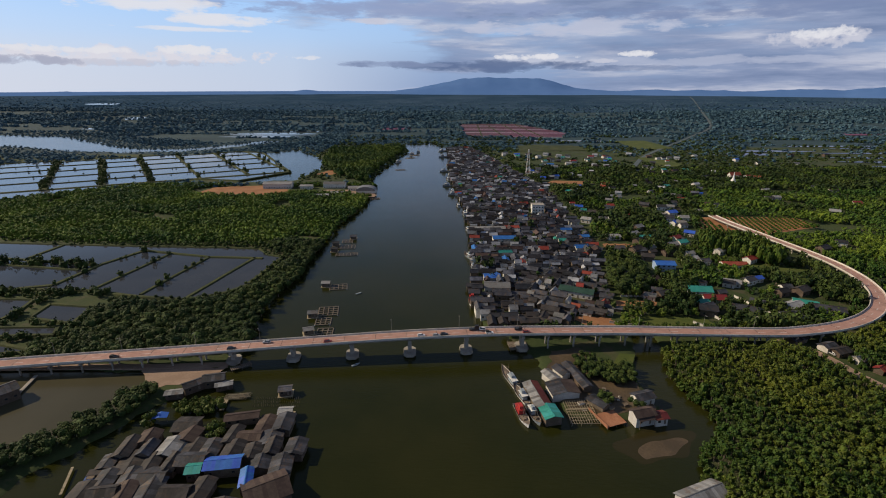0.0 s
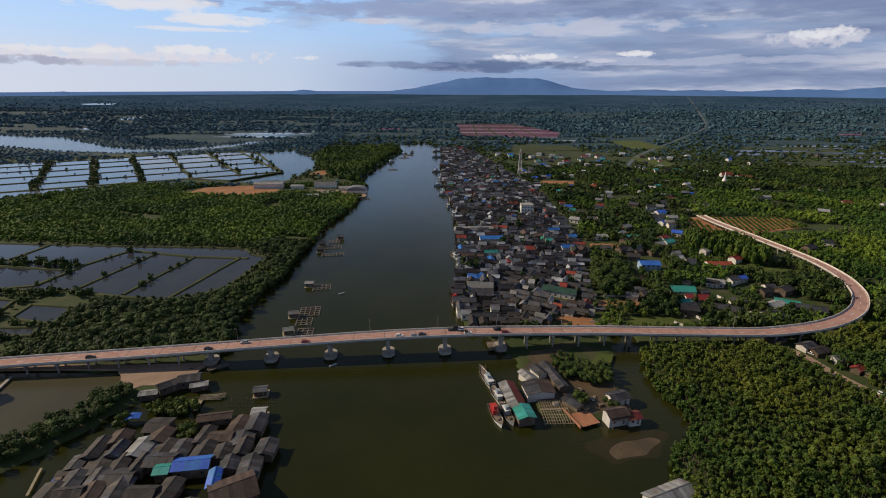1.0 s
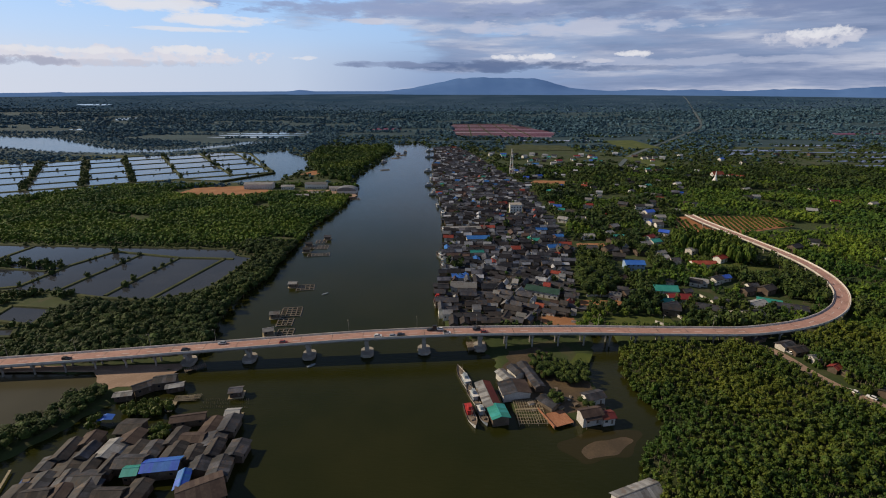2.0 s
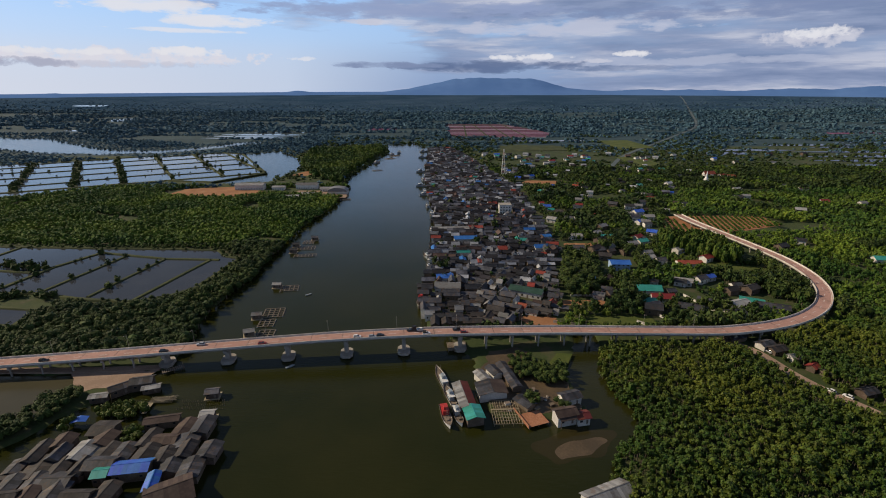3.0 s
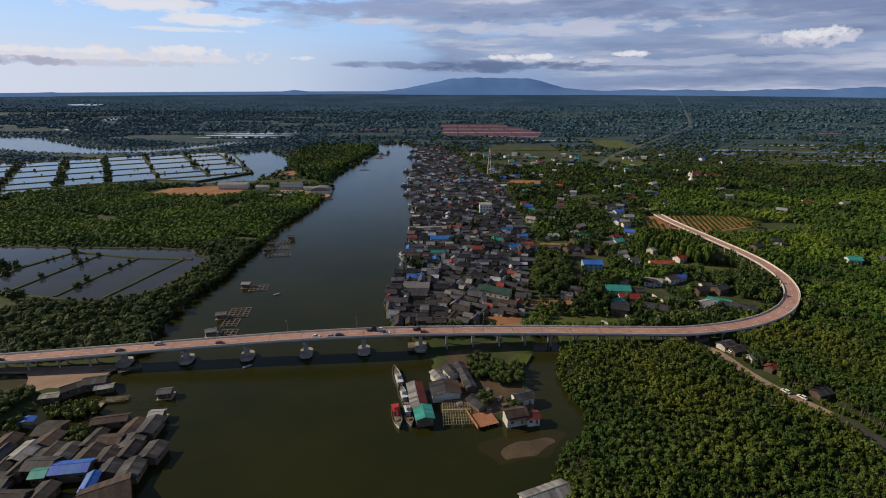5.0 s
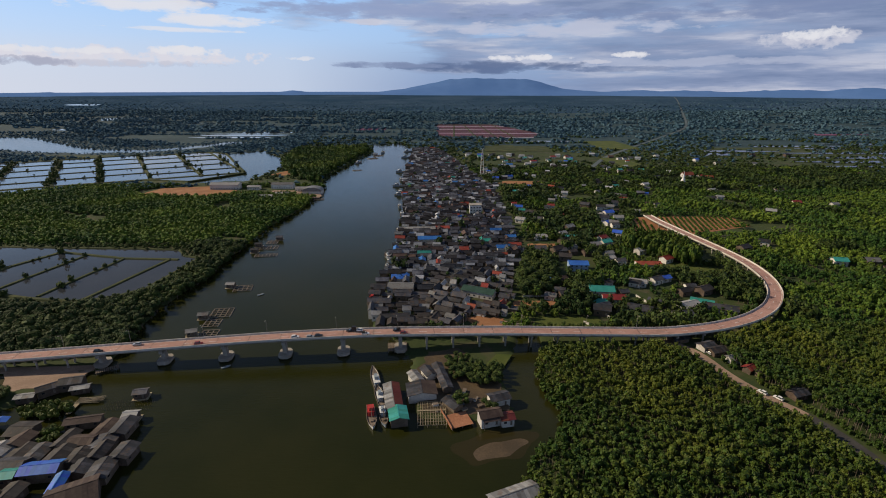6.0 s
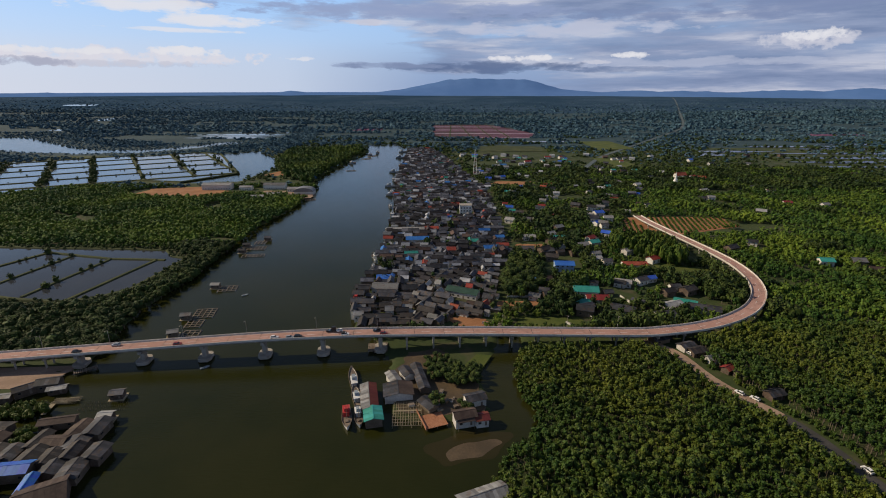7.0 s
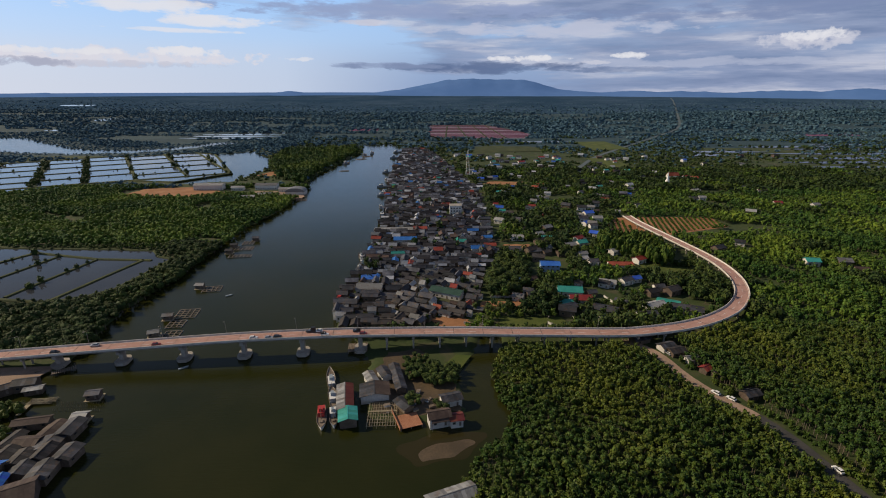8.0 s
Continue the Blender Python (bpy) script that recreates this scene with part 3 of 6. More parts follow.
def planted(name, crowns, x, y, z, r, material, seed):
    """All the crowns of a wood as one mesh."""
    rng = np.random.default_rng(seed)
    pick = rng.integers(0, len(crowns), len(x))
    V, F, n = [], [], 0
    for k, (cv, cf) in enumerate(crowns):
        i = np.flatnonzero(pick == k)
        if not len(i):
            continue
        a = rng.uniform(0, 6.28, len(i))
        c, s = np.cos(a)[:, None], np.sin(a)[:, None]
        q = np.stack([cv[:, 0] * c - cv[:, 1] * s, cv[:, 0] * s + cv[:, 1] * c, np.broadcast_to(cv[:, 2], (len(i), len(cv)))], 2)
        q = q * (r[i, None, None] * rng.uniform(0.85, 1.15, (len(i), 1, 3))) + np.stack([x[i], y[i], z[i]], 1)[:, None, :]
        V.append(q.reshape(-1, 3))
        F.append((cf[None] + (n + np.arange(len(i)) * len(cv))[:, None, None]).reshape(-1, 4))
        n += q.shape[0] * q.shape[1]
    return quads(name, np.concatenate(V), np.concatenate(F), material)


def trunks(x, y, z, r):
    """Thin tapered trunks, as arrays of quads."""
    c = np.array([(-1, -1), (1, -1), (1, 1), (-1, 1)])
    lo = np.stack([x[:, None] + c[:, 0] * r[:, None] * 0.09, y[:, None] + c[:, 1] * r[:, None] * 0.09, np.full((len(x), 4), -0.3) + swell(x, y)[:, None]], 2)
    hi = np.stack([x[:, None] + c[:, 0] * r[:, None] * 0.05, y[:, None] + c[:, 1] * r[:, None] * 0.05, np.repeat(z[:, None], 4, 1)], 2)
    v = np.concatenate([lo, hi], 1)
    f = np.array([(0, 1, 5, 4), (1, 2, 6, 5), (2, 3, 7, 6), (3, 0, 4, 7)])
    return v.reshape(-1, 3), (f[None] + (np.arange(len(x)) * 8)[:, None, None]).reshape(-1, 4)


def copy_at(ob, m):
    """A copy at a pose that carries its own scale."""
    return copy_thing(ob, m @ Matrix.Diagonal((*[1 / s for s in ob.scale], 1)))


def grid(x0, x1, y0, y1, step, seed, jitter=0.42):
    rng = np.random.default_rng(seed)
    X, Y = np.meshgrid(np.arange(x0, x1, step), np.arange(y0, y1, step * 0.9))
    X = X + (np.arange(X.shape[0])[:, None] % 2) * step * 0.5
    X, Y = X + rng.uniform(-1, 1, X.shape) * step * jitter, Y + rng.uniform(-1, 1, X.shape) * step * jitter
    return X.ravel(), Y.ravel(), rng


CROWNS_NEAR = [crown(66, 2, s, 1.2, 0.27) for s in range(1, 7)]
CROWNS_MID = [crown(38, 2, s, 1.0, 0.36) for s in range(11, 16)]
CROWNS_SMALL = [crown(46, 1, s, 1.45, 0.27) for s in range(31, 37)]
CROWNS_BIG = [crown(150, 2, s, 1.0, 0.165) for s in range(61, 66)]
CROWNS_TINY = [crown(11, 1, s, 1.05, 0.55) for s in range(41, 47)]
CROWNS_FAR = [crown(9, 1, s, 0.75, 0.6) for s in range(21, 26)]


def clearings(x, y):
    """True where something other than trees stands."""
    no = wet(x, y) > 0.6
    no |= near(DECK, x, y) < np.where(y > 370, 15.0, np.where(y > 330, 11.5, np.where(x > 195, 6.2, 8.5)))
    no |= near(TRACK, x, y) < np.where(y > 182, 5.6, 4.4)
    for zone in (ORCHARD, MID_PONDS, SALT_PANS, *SMALL_PONDS):
        no |= inside(zone, x, y) > 1
    for cx, cy, rx, ry in YARDS:
        no |= ((x - cx) / rx) ** 2 + ((y - cy) / ry) ** 2 < 1
    return no


# open ground: centre and half sizes
YARDS = [(-258, 645, 75, 36), (-150, 648, 50, 26), (-100, 632, 22, 24), (-176, 786, 26, 24), (140, 260, 24, 9), (125, 290, 13, 6), (174, 298, 12, 14), (170, 354, 18, 12), (227, 354, 16, 9), (228, 285, 16, 9),
         (250, 432, 22, 12), (330, 452, 60, 12), (395, 470, 26, 14), (264, 346, 18, 12), (155, 410, 20, 14), (183, 426, 9, 6), (188, 276, 9, 6), (200, 300, 10, 16), (-115, 205, 30, 10), (-150, 200, 20, 12), (258, 440, 10, 16),
         (185, 700, 40, 26), (250, 600, 26, 14), (440, 740, 36, 14), (460, 640, 30, 14), (420, 570, 18, 10), (206, 228, 10, 10), (212, 205, 6, 6), (226, 186, 5, 5)]


def build_woods():
    wood = lambda name, me, label: tagged(new(name, me), label, "trees", "", "stuff")
    # mangrove by the camera, right of the creek
    x, y, rng = grid(86, 400, 98, 252, 2.35, 3)
    keep = ~clearings(x, y) & (inside([(122, 252), (60, 60), (450, 60), (450, 255)], x, y) > -2) & (inside(RIVER, x, y) < 1)
    keep &= ~((x < 109) & (y > 170))
    x, y = x[keep], y[keep]
    r = rng.uniform(0.9, 1.7, len(x)) * (1 + 0.24 * wavy(x, y, 14))
    z = 0.8 + rng.uniform(3.0, 6.0, len(x)) + 1.0 * wavy(x, y, 22, 3) + 0.6 * wavy(x, y, 7, 1)
    z = np.where((wet(x, y) > -4) | (near(TRACK, x, y) < 8.5), 0.6 + r * rng.uniform(0.6, 1.5, len(x)), z)
    picked = (x > 112) & (x < 170) & (y > 140) & (y < 200)
    picked &= np.cumsum(picked) <= 280
    wood("mangrove_forest", planted("mangrove_forest", CROWNS_SMALL, x[~picked], y[~picked], z[~picked], r[~picked], M["leaf_near"], 5), "dense bright green mangrove forest canopy")
    wood("mangrove_trunks", quads("mangrove_trunks", *trunks(x, y, z, r), M["bark"]), "slim grey mangrove trunks")
    crowns = [quads("crown", cv, cf, M["leaf_near"]) for cv, cf in CROWNS_NEAR]
    stem = Shape().tube((0, 0, -2.2), (0, 0, 0.2), 0.09, 0.05, 6).tube((0, 0, -0.6), (0.4, 0.2, 0.2), 0.04, 0.02, 5).tube((0, 0, -0.5), (-0.3, 0.3, 0.3), 0.04, 0.02, 5).mesh("trunk", M["bark"])
    for i in np.flatnonzero(picked):
        tree = thing("mangrove_tree", "leafy green mangrove tree in dense forest", "tree", "mangrove trees", Matrix.LocRotScale((x[i], y[i], z[i]), Euler((0, 0, rng.uniform(0, 6.2))), (r[i], r[i], r[i])))
        part("trunk", stem, None, tree)
        part("crown", crowns[i % len(crowns)], None, tree)
    # left bank: trees round the ponds and along the river, brighter scrub behind
    for x0, x1, y0, y1, step, far, seed in ((-420, -84, 222, 412, 4.2, 0, 7), (-640, -80, 406, 680, 3.5, 1, 17)):
        x, y, rng = grid(x0, x1, y0, y1, step, seed)
        keep = ~clearings(x, y) & (wavy(x, y, 40, 5) > -0.8) & ~((y < 308) & (x < -212 + 6 * wavy(x, y, 9)))
        if far:
            keep &= (near(MID_PONDS, x, y) > 4)
        x, y = x[keep], y[keep]
        low = np.clip(near(MID_PONDS + MID_PONDS[:1], x, y) / 14, 0.45, 1)
        r = (rng.uniform(1.5, 2.7, len(x)) if far else rng.uniform(1.8, 4.3, len(x))) * low
        z = 0.8 + (rng.uniform(1.6, 4.6, len(x)) + 1.0 * wavy(x, y, 30, 4)) * low
        name = "scrub_forest" if far else "riverside_woods"
        wood(name, planted(name, CROWNS_TINY if far else CROWNS_BIG, x, y, z, r, M["leaf_scrub"] if far else M["leaf_dark"], 8 + seed), "green scrub forest with sunlit tone in its leaves" if far else "dark green mangrove woods round the ponds")
        if far:
            continue
        wood(name + "_trunks", quads(name + "_trunks", *trunks(x, y, z, r), M["bark"]), "grey trunks of riverside trees")
    # strip of bushes beside the low pond, and among the stilt houses
    x, y, rng = grid(-240, -60, 90, 215, 3.4, 9)
    band = near([(-215, 110), (-178, 132), (-163, 146), (-151, 159), (-141, 174), (-137, 188)], x, y)
    keep = band < 7
    x, y = x[keep], y[keep]
    r = rng.uniform(1.7, 3.0, len(x))
    wood("hedge_strip", planted("hedge_strip", CROWNS_BIG, x, y, 0.8 + r * 0.9 + rng.uniform(0, 1.6, len(x)), r, M["leaf_dark"], 10), "dark bushy mangrove strip beside the pond")
    x, y, rng = grid(-132, -80, 155, 195, 2.3, 39)
    keep = (np.hypot((x + 106) / 11, (y - 181) / 5) < 1) | (np.hypot((x + 92) / 4, (y - 165) / 6) < 1) | (np.hypot(x + 122, y - 171) < 3)
    x, y = x[keep], y[keep]
    r = rng.uniform(1.0, 1.9, len(x))
    wood("village_bushes", planted("village_bushes", CROWNS_NEAR, x, y, 0.4 + r * rng.uniform(0.7, 1.6, len(x)), r, M["leaf_near"], 38), "sunlit yellow-green bushes among stilt houses")
    # peninsula garden trees
    x, y, rng = grid(44, 112, 176, 250, 2.5, 12)
    keep = ((np.hypot((x - 85) / 12, (y - 206) / 9) < 1) | (np.hypot((x - 74) / 7, (y - 214) / 12) < 1) | (np.hypot((x - 85.5) / 3, (y - 181) / 3) < 1) | (np.hypot((x - 74) / 3.5, (y - 185) / 4) < 1) | (np.hypot((x - 99) / 2, (y - 170) / 1.6) < 1)) & (wet(x, y) < -1)
    x, y = x[keep], y[keep]
    r = rng.uniform(1.2, 2.2, len(x))
    wood("garden_trees", planted("garden_trees", CROWNS_BIG, x, y, 0.8 + r * 1.1 + rng.uniform(0, 2, len(x)), r, M["leaf_dark"], 13), "dark leafy garden trees among sheds")
    # right bank country behind the bridge
    x, y, rng = grid(20, 760, 246, 820, 4.1, 15)
    town = inside(TOWN, x, y)
    keep = ~clearings(x, y) & ((town < -3) | ((town > 4) & (rng.random(len(x)) < 0.035))) & (wavy(x, y, 24, 6) + 0.4 * wavy(x, y, 9, 2) > np.where(x > 292, -0.85, -0.58))
    keep &= (x < 130 + 0.95 * y)
    for hx, hy in HOMES:
        keep &= ((x - hx) / 7.5) ** 2 + ((y - hy + 5) / 10) ** 2 > 1
    x, y = x[keep], y[keep]
    r = rng.uniform(1.2, 2.7, len(x)) * (1 + 0.35 * wavy(x, y, 26, 2))
    z = 0.8 + r * 0.6 + rng.uniform(0.6, 3.4, len(x)) + 1.2 * wavy(x, y, 26, 2)
    back = y > 430
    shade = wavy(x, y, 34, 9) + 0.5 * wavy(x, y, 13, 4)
    # sunny stretches get the leaf colour with sunlight painted in
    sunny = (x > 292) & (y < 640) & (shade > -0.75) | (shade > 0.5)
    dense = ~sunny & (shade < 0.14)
    for here, kind, label in ((~sunny & ~dense, "leaf_mid", "mixed green woods and gardens"), (dense, "leaf_dark", "dark green groves between gardens"), (sunny, "leaf_scrub", "yellow-green low woods with sunlit tone in their leaves")):
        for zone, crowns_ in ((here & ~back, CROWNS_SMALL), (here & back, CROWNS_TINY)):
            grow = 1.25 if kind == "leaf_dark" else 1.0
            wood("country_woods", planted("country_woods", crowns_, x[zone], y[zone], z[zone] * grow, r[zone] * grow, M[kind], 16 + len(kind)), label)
    wood("country_trunks", quads("country_trunks", *trunks(x[~back], y[~back], z[~back], r[~back]), M["bark"]), "brown trunks of country trees")
    # dense grove beside the town
    x, y, rng = grid(105, 165, 278, 375, 4.0, 51)
    keep = (inside([(121, 326), (132, 367), (154, 350), (147, 318), (136, 302), (119, 302)], x, y) > -1) & ~((np.abs(x - 170) < 14) & (np.abs(y - 352) < 12))
    x, y = x[keep], y[keep]
    r = rng.uniform(2.0, 3.6, len(x))
    wood("town_grove", planted("town_grove", CROWNS_BIG, x, y, 0.8 + r * 1.3 + rng.uniform(0, 2.5, len(x)), r, M["leaf_dark"], 52), "dense dark green grove beside the town roofs")
    # tall feathery trees inside the bend
    x, y, rng = grid(215, 300, 335, 430, 3.8, 18)
    keep = (inside([(222, 394), (230, 420), (262, 414), (274, 396), (270, 362), (258, 356), (240, 380)], x, y) > 0) & (near(DECK, x, y) > 17)
    x, y = x[keep], y[keep]
    r = rng.uniform(2.0, 3.2, len(x))
    tall = [(cv * (1, 1, 2.6), cf) for cv, cf in CROWNS_MID]
    wood("casuarina_grove", planted("casuarina_grove", tall, x, y, 0.8 + r * 2.4 + rng.uniform(0, 3, len(x)), r, M["leaf_mid"], 19), "tall feathery olive green trees")
    # wood between the lake and the river
    x, y, rng = grid(-260, -70, 690, 1120, 7.0, 28)
    keep = (inside([(-108, 700), (-112, 771), (-97, 923), (-82, 1063), (-100, 1120), (-240, 1060), (-205, 850), (-150, 740)], x, y) > 0) & (wet(x, y) < -1)
    x, y = x[keep], y[keep]
    r = rng.uniform(3.2, 5.2, len(x))
    wood("bend_forest", planted("bend_forest", CROWNS_SMALL, x, y, 0.8 + r * 0.8 + rng.uniform(0, 3, len(x)), r, M["leaf_mid"], 29), "green mangrove wood on the river bend")
    # middle distance
    xa, ya, rng = grid(-1500, 1700, 640, 1500, 11.0, 21)
    xb, yb, rng = grid(-2500, 2600, 1500, 2500, 17.5, 27)
    x, y = np.r_[xa, xb], np.r_[ya, yb]
    ahead = np.abs(x - 42) < 1.08 * y + 60
    keep = ahead & ~clearings(x, y) & ~((x > -420) & (x < 760) & (y < 820) & ((x > 20) | (y < 660)))
    town = inside(TOWN, x, y)
    field = 0.7 * wavy(x, y, 130, 1) + 0.9 * wavy(x * 0.3, y * 1.4, 55, 3)
    keep &= (town < 0) & (field > np.where(x < -250, -0.62, -0.42)) & (inside(PINK_PANS, x, y) < 4) & (near(FAR_ROAD, x, y) > 10)
    keep &= ~((np.abs(x - 240) < 74) & (np.abs(y - 1110) < 54)) & ~((np.abs(x - 475) < 46) & (np.abs(y - 1180) < 92)) & ~((np.abs(x - 310) < 112) & (np.abs(y - 1258) < 18)) & ~((np.abs(x - 402) < 28) & (np.abs(y - 905) < 62))
    keep &= ~((y > 840) & (y < 1220) & (x > 640) & (x < 1300) & (rng.random(len(x)) < 0.5)) & ~((np.abs(x + 470) < 130) & (np.abs(y - 1425) < 90))
    for sx, sy, w, h in FAR_STRIPS:
        keep &= (np.abs(x - sx) > w) | (np.abs(y - sy) > h)
    x, y = x[keep], y[keep]
    r = rng.uniform(2.6, 6.0, len(x)) * np.where(y < 1100, 0.9, np.where(y > 1500, 1.7, 1.15))
    r = np.where(near(FAR_RIVER, x, y) < 55, r * 0.55, r)
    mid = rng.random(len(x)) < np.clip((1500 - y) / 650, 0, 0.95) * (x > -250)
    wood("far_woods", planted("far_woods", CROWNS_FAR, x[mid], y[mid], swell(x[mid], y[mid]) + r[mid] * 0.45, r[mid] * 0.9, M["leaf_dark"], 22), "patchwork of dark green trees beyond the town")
    wood("far_woods", planted("far_woods", CROWNS_FAR, x[~mid], y[~mid], swell(x[~mid], y[~mid]) + r[~mid] * 0.45, r[~mid], M["leaf_far"], 23), "far patchwork of green trees tinted blue for haze")
    # horizon
    x, y, rng = grid(-4600, 4700, 2450, 4700, 36, 24)
    field = wavy(x * 0.35, y, 120, 2)
    keep = (np.hypot(x, y) < 4250) & (np.abs(x - 42) < 1.0 * y + 60) & (field > -0.5)
    x, y = x[keep], y[keep]
    r = rng.uniform(9, 20, len(x))
    wood("horizon_woods", planted("horizon_woods", CROWNS_FAR, x, y, swell(x, y) - r * 0.15, r * np.clip(1.5 - y / 3200, 0.2, 0.7), M["leaf_far"], 25), "distant green tree belts tinted blue for haze")


FAR_STRIPS = []


def plan_strips():
    rng = random.Random(12)
    for k in range(430):
        y = 1130 + 2500 * rng.random() ** 1.25
        x = 42 + rng.uniform(-1, 1) * y
        if x < 140 and y < 1250 or inside(PINK_PANS, np.array([x]), np.array([y]))[0] > -60 or wet(np.array([x]), np.array([y]))[0] > -60 or inside(SALT_PANS, np.array([x]), np.array([y]))[0] > -40:
            continue
        FAR_STRIPS.append((x, y, rng.uniform(25, 120) * (0.5 + y / 2600), rng.uniform(9, 28) * (0.4 + y / 2200)))


PINK_PANS = [(55, 1820), (266, 1816), (317, 1667), (372, 1464), (328, 1350), (67, 1354)]


# ---------------- ponds ----------------
def sheet(name, outline, material, label, category, z=1.02, ragged=0.0):
    pts = []
    for (ax, ay), (bx, by) in zip(outline, list(outline[1:]) + [outline[0]]):
        n = max(1, min(12, int(math.hypot(bx - ax, by - ay) / 3)))
        for i in range(n):
            x, y = ax + (bx - ax) * i / n, ay + (by - ay) * i / n
            k = ragged * (1 if i else 0.3)
            pts.append((x + k * noise.noise((x * 0.35, y * 0.35, 2)), y + k * noise.noise((x * 0.35, y * 0.35, 9))))
    s = Shape().add([(x, y, z + float(swell(x, y))) for x, y in pts], [tuple(range(len(pts)))])
    return setting(name, s, material, label, category)


def dyke(parent, a, b, width=3.2, high=0.9, mat_name="bank"):
    n = max(2, int(math.hypot(b[0] - a[0], b[1] - a[1]) / 12))
    line = []
    for i in range(n + 1):
        s = i / n
        x, y = a[0] + (b[0] - a[0]) * s, a[1] + (b[1] - a[1]) * s
        line.append((x + 0.5 * noise.noise((x * 0.1, y * 0.1, 1)), y + 0.5 * noise.noise((x * 0.1, y * 0.1, 7)), 0.95))
    w = width / 2
    return part("dyke", Shape().sweep([(-w, -0.2), (-w * 0.55, high), (w * 0.55, high), (w, -0.2)], line), M[mat_name], parent)


def build_ponds():
    sheet("fish_pond", MID_PONDS, M["pond"], "still grey-blue fish pond water between dykes", "pond", 1.25)
    for outline in SMALL_PONDS:
        sheet("fish_pond", outline, M["pond"], "small still pond with bushy banks", "pond", 1.25)
    banks = tagged(thing("pond_banks", "grassy earth dykes dividing the fish ponds", "dyke"), kind="structure")
    for line, wide in ((MID_PONDS + MID_PONDS[:1], 4.4), ([(-252, 394), (-191, 378), (-146, 375)], 4.0), ([(-333, 409), (-337, 375)], 4.0), ([(-252, 396), (-268, 360), (-274, 318), (-294, 312)], 5.0),
                       ([(-227, 386), (-241, 311)], 3.6), ([(-191, 378), (-203, 302)], 3.6), ([(-153, 376), (-170, 295)], 3.8), ([(-470, 366), (-349, 360), (-277, 348)], 3.4), ([(-470, 382), (-360, 375), (-268, 358)], 4.5)):
        for a, b in zip(line, line[1:]):
            dyke(banks, a, b, wide, 1.0)
    for outline in SMALL_PONDS:
        for a, b in zip(outline, outline[1:] + outline[:1]):
            dyke(banks, a, b, 3.6, 1.0)
    sheet("salt_pan", SALT_PANS, M["brine"], "shallow bright salt pans full of water", "pond", 1.2)
    banks = tagged(thing("salt_banks", "low dark dykes dividing the salt pans", "dyke"), kind="structure")
    columns = (-170, -85, 0, 68, 128, 192, 260, 322)
    for i, u in enumerate(columns):
        dyke(banks, salt(u, -4), salt(u, 306), 11 if u in (0, 68, 128) else 6, 1.2, "bank")
        if i:
            for k, v in enumerate((0, 56, 118, 182, 246, 304)):
                shift = 9 * (i % 3) - 8 if k else 0
                dyke(banks, salt(columns[i - 1], v + shift), salt(u, v + shift + (3 if k else 0)), 5.5 if k else 8, 1.1, "bank")
    for a, b in zip(SALT_PANS, SALT_PANS[1:9]):
        dyke(banks, a, b, 6, 1.2)
    # bushes on the dykes
    rng = np.random.default_rng(44)
    bx, by, br = [], [], []
    for u in columns:
        n = 60 if u in (0, 68, 128) else 12
        for v in rng.uniform(0, 300, n):
            p = salt(u + rng.normal(0, 2.6), v)
            bx.append(p.x), by.append(p.y), br.append(rng.uniform(1.4, 4.2))
    for v in (0, 56, 118, 182, 246, 304):
        for u in rng.uniform(-160, 322, 16):
            p = salt(u, v + rng.normal(0, 2.0))
            bx.append(p.x), by.append(p.y), br.append(rng.uniform(0.8, 2.0))
    for (ax, ay), (ex, ey), n in (((-252, 394), (-274, 318), 10), ((-227, 386), (-241, 311), 8), ((-191, 378), (-203, 302), 8), ((-470, 378), (-268, 360), 90), ((-470, 370), (-270, 354), 50), ((-350, 304), (-225, 304), 60), ((-350, 300), (-250, 298), 30),
                                  ((-350, 257), (-224, 258), 40), ((-262, 295), (-258, 260), 14), ((-350, 237), (-216, 242), 44), ((-216, 285), (-212, 240), 20), ((-300, 217), (-215, 222), 30)):
        for s in rng.uniform(0, 1, n):
            bx.append(ax + (ex - ax) * s + rng.normal(0, 1.3)), by.append(ay + (ey - ay) * s + rng.normal(0, 1.3)), br.append(rng.choice((rng.uniform(0.7, 1.8), rng.uniform(1.2, 3.4))))
    bx, by, br = np.array(bx), np.array(by), np.array(br)
    tagged(new("dyke_bushes", planted("dyke_bushes", CROWNS_SMALL, bx, by, 1.6 + br * 0.6, br, M["leaf_dark"], 45)), "dark bushes growing along the pond dykes", "bushes", "", "stuff")
    sheet("muddy_pond", [(x * 0.995 - 0.8, y * 0.995 + 0.6) for x, y in LOW_POND], M["muddy"], "still brown muddy pond", "pond", 0.015)
    # pink pans and far water
    sheet("pink_pan", PINK_PANS, M["pink"], "wide pinkish red salt fields", "field", 1.3)
    banks = tagged(thing("pink_banks", "pale strips dividing the pink salt fields", "dyke"), kind="structure")
    rows = [(61 - 5 * k / 15, 1356 + 464 * k / 15) for k in range(16)]
    ends = spline([(328, 1350), (372, 1464), (317, 1667), (266, 1816)], 31.5)
    for k, (a, b) in enumerate(zip(rows, ends)):
        b = tuple(b)
        if k % 4 == 1:
            lo, hi = (rows[k][0], rows[k][1] + 3), (ends[min(k + 1, len(ends) - 1)][0], b[1] + 22)
            sheet("flooded_pan", [lo, (lo[0] + 0.45 * (b[0] - lo[0]), lo[1]), (lo[0] + 0.42 * (b[0] - lo[0]), hi[1]), (lo[0], hi[1])], M["far_bare"], "grey flooded strip among pink salt fields", "pond", 1.36)
        part("dyke", Shape().sweep([(-2.2, 0), (-1.6, 0.8), (1.6, 0.8), (2.2, 0)], [(*a, 1.3), (*b, 1.3)]), M["salt"] if k % 4 == 0 else M["bank"], banks)
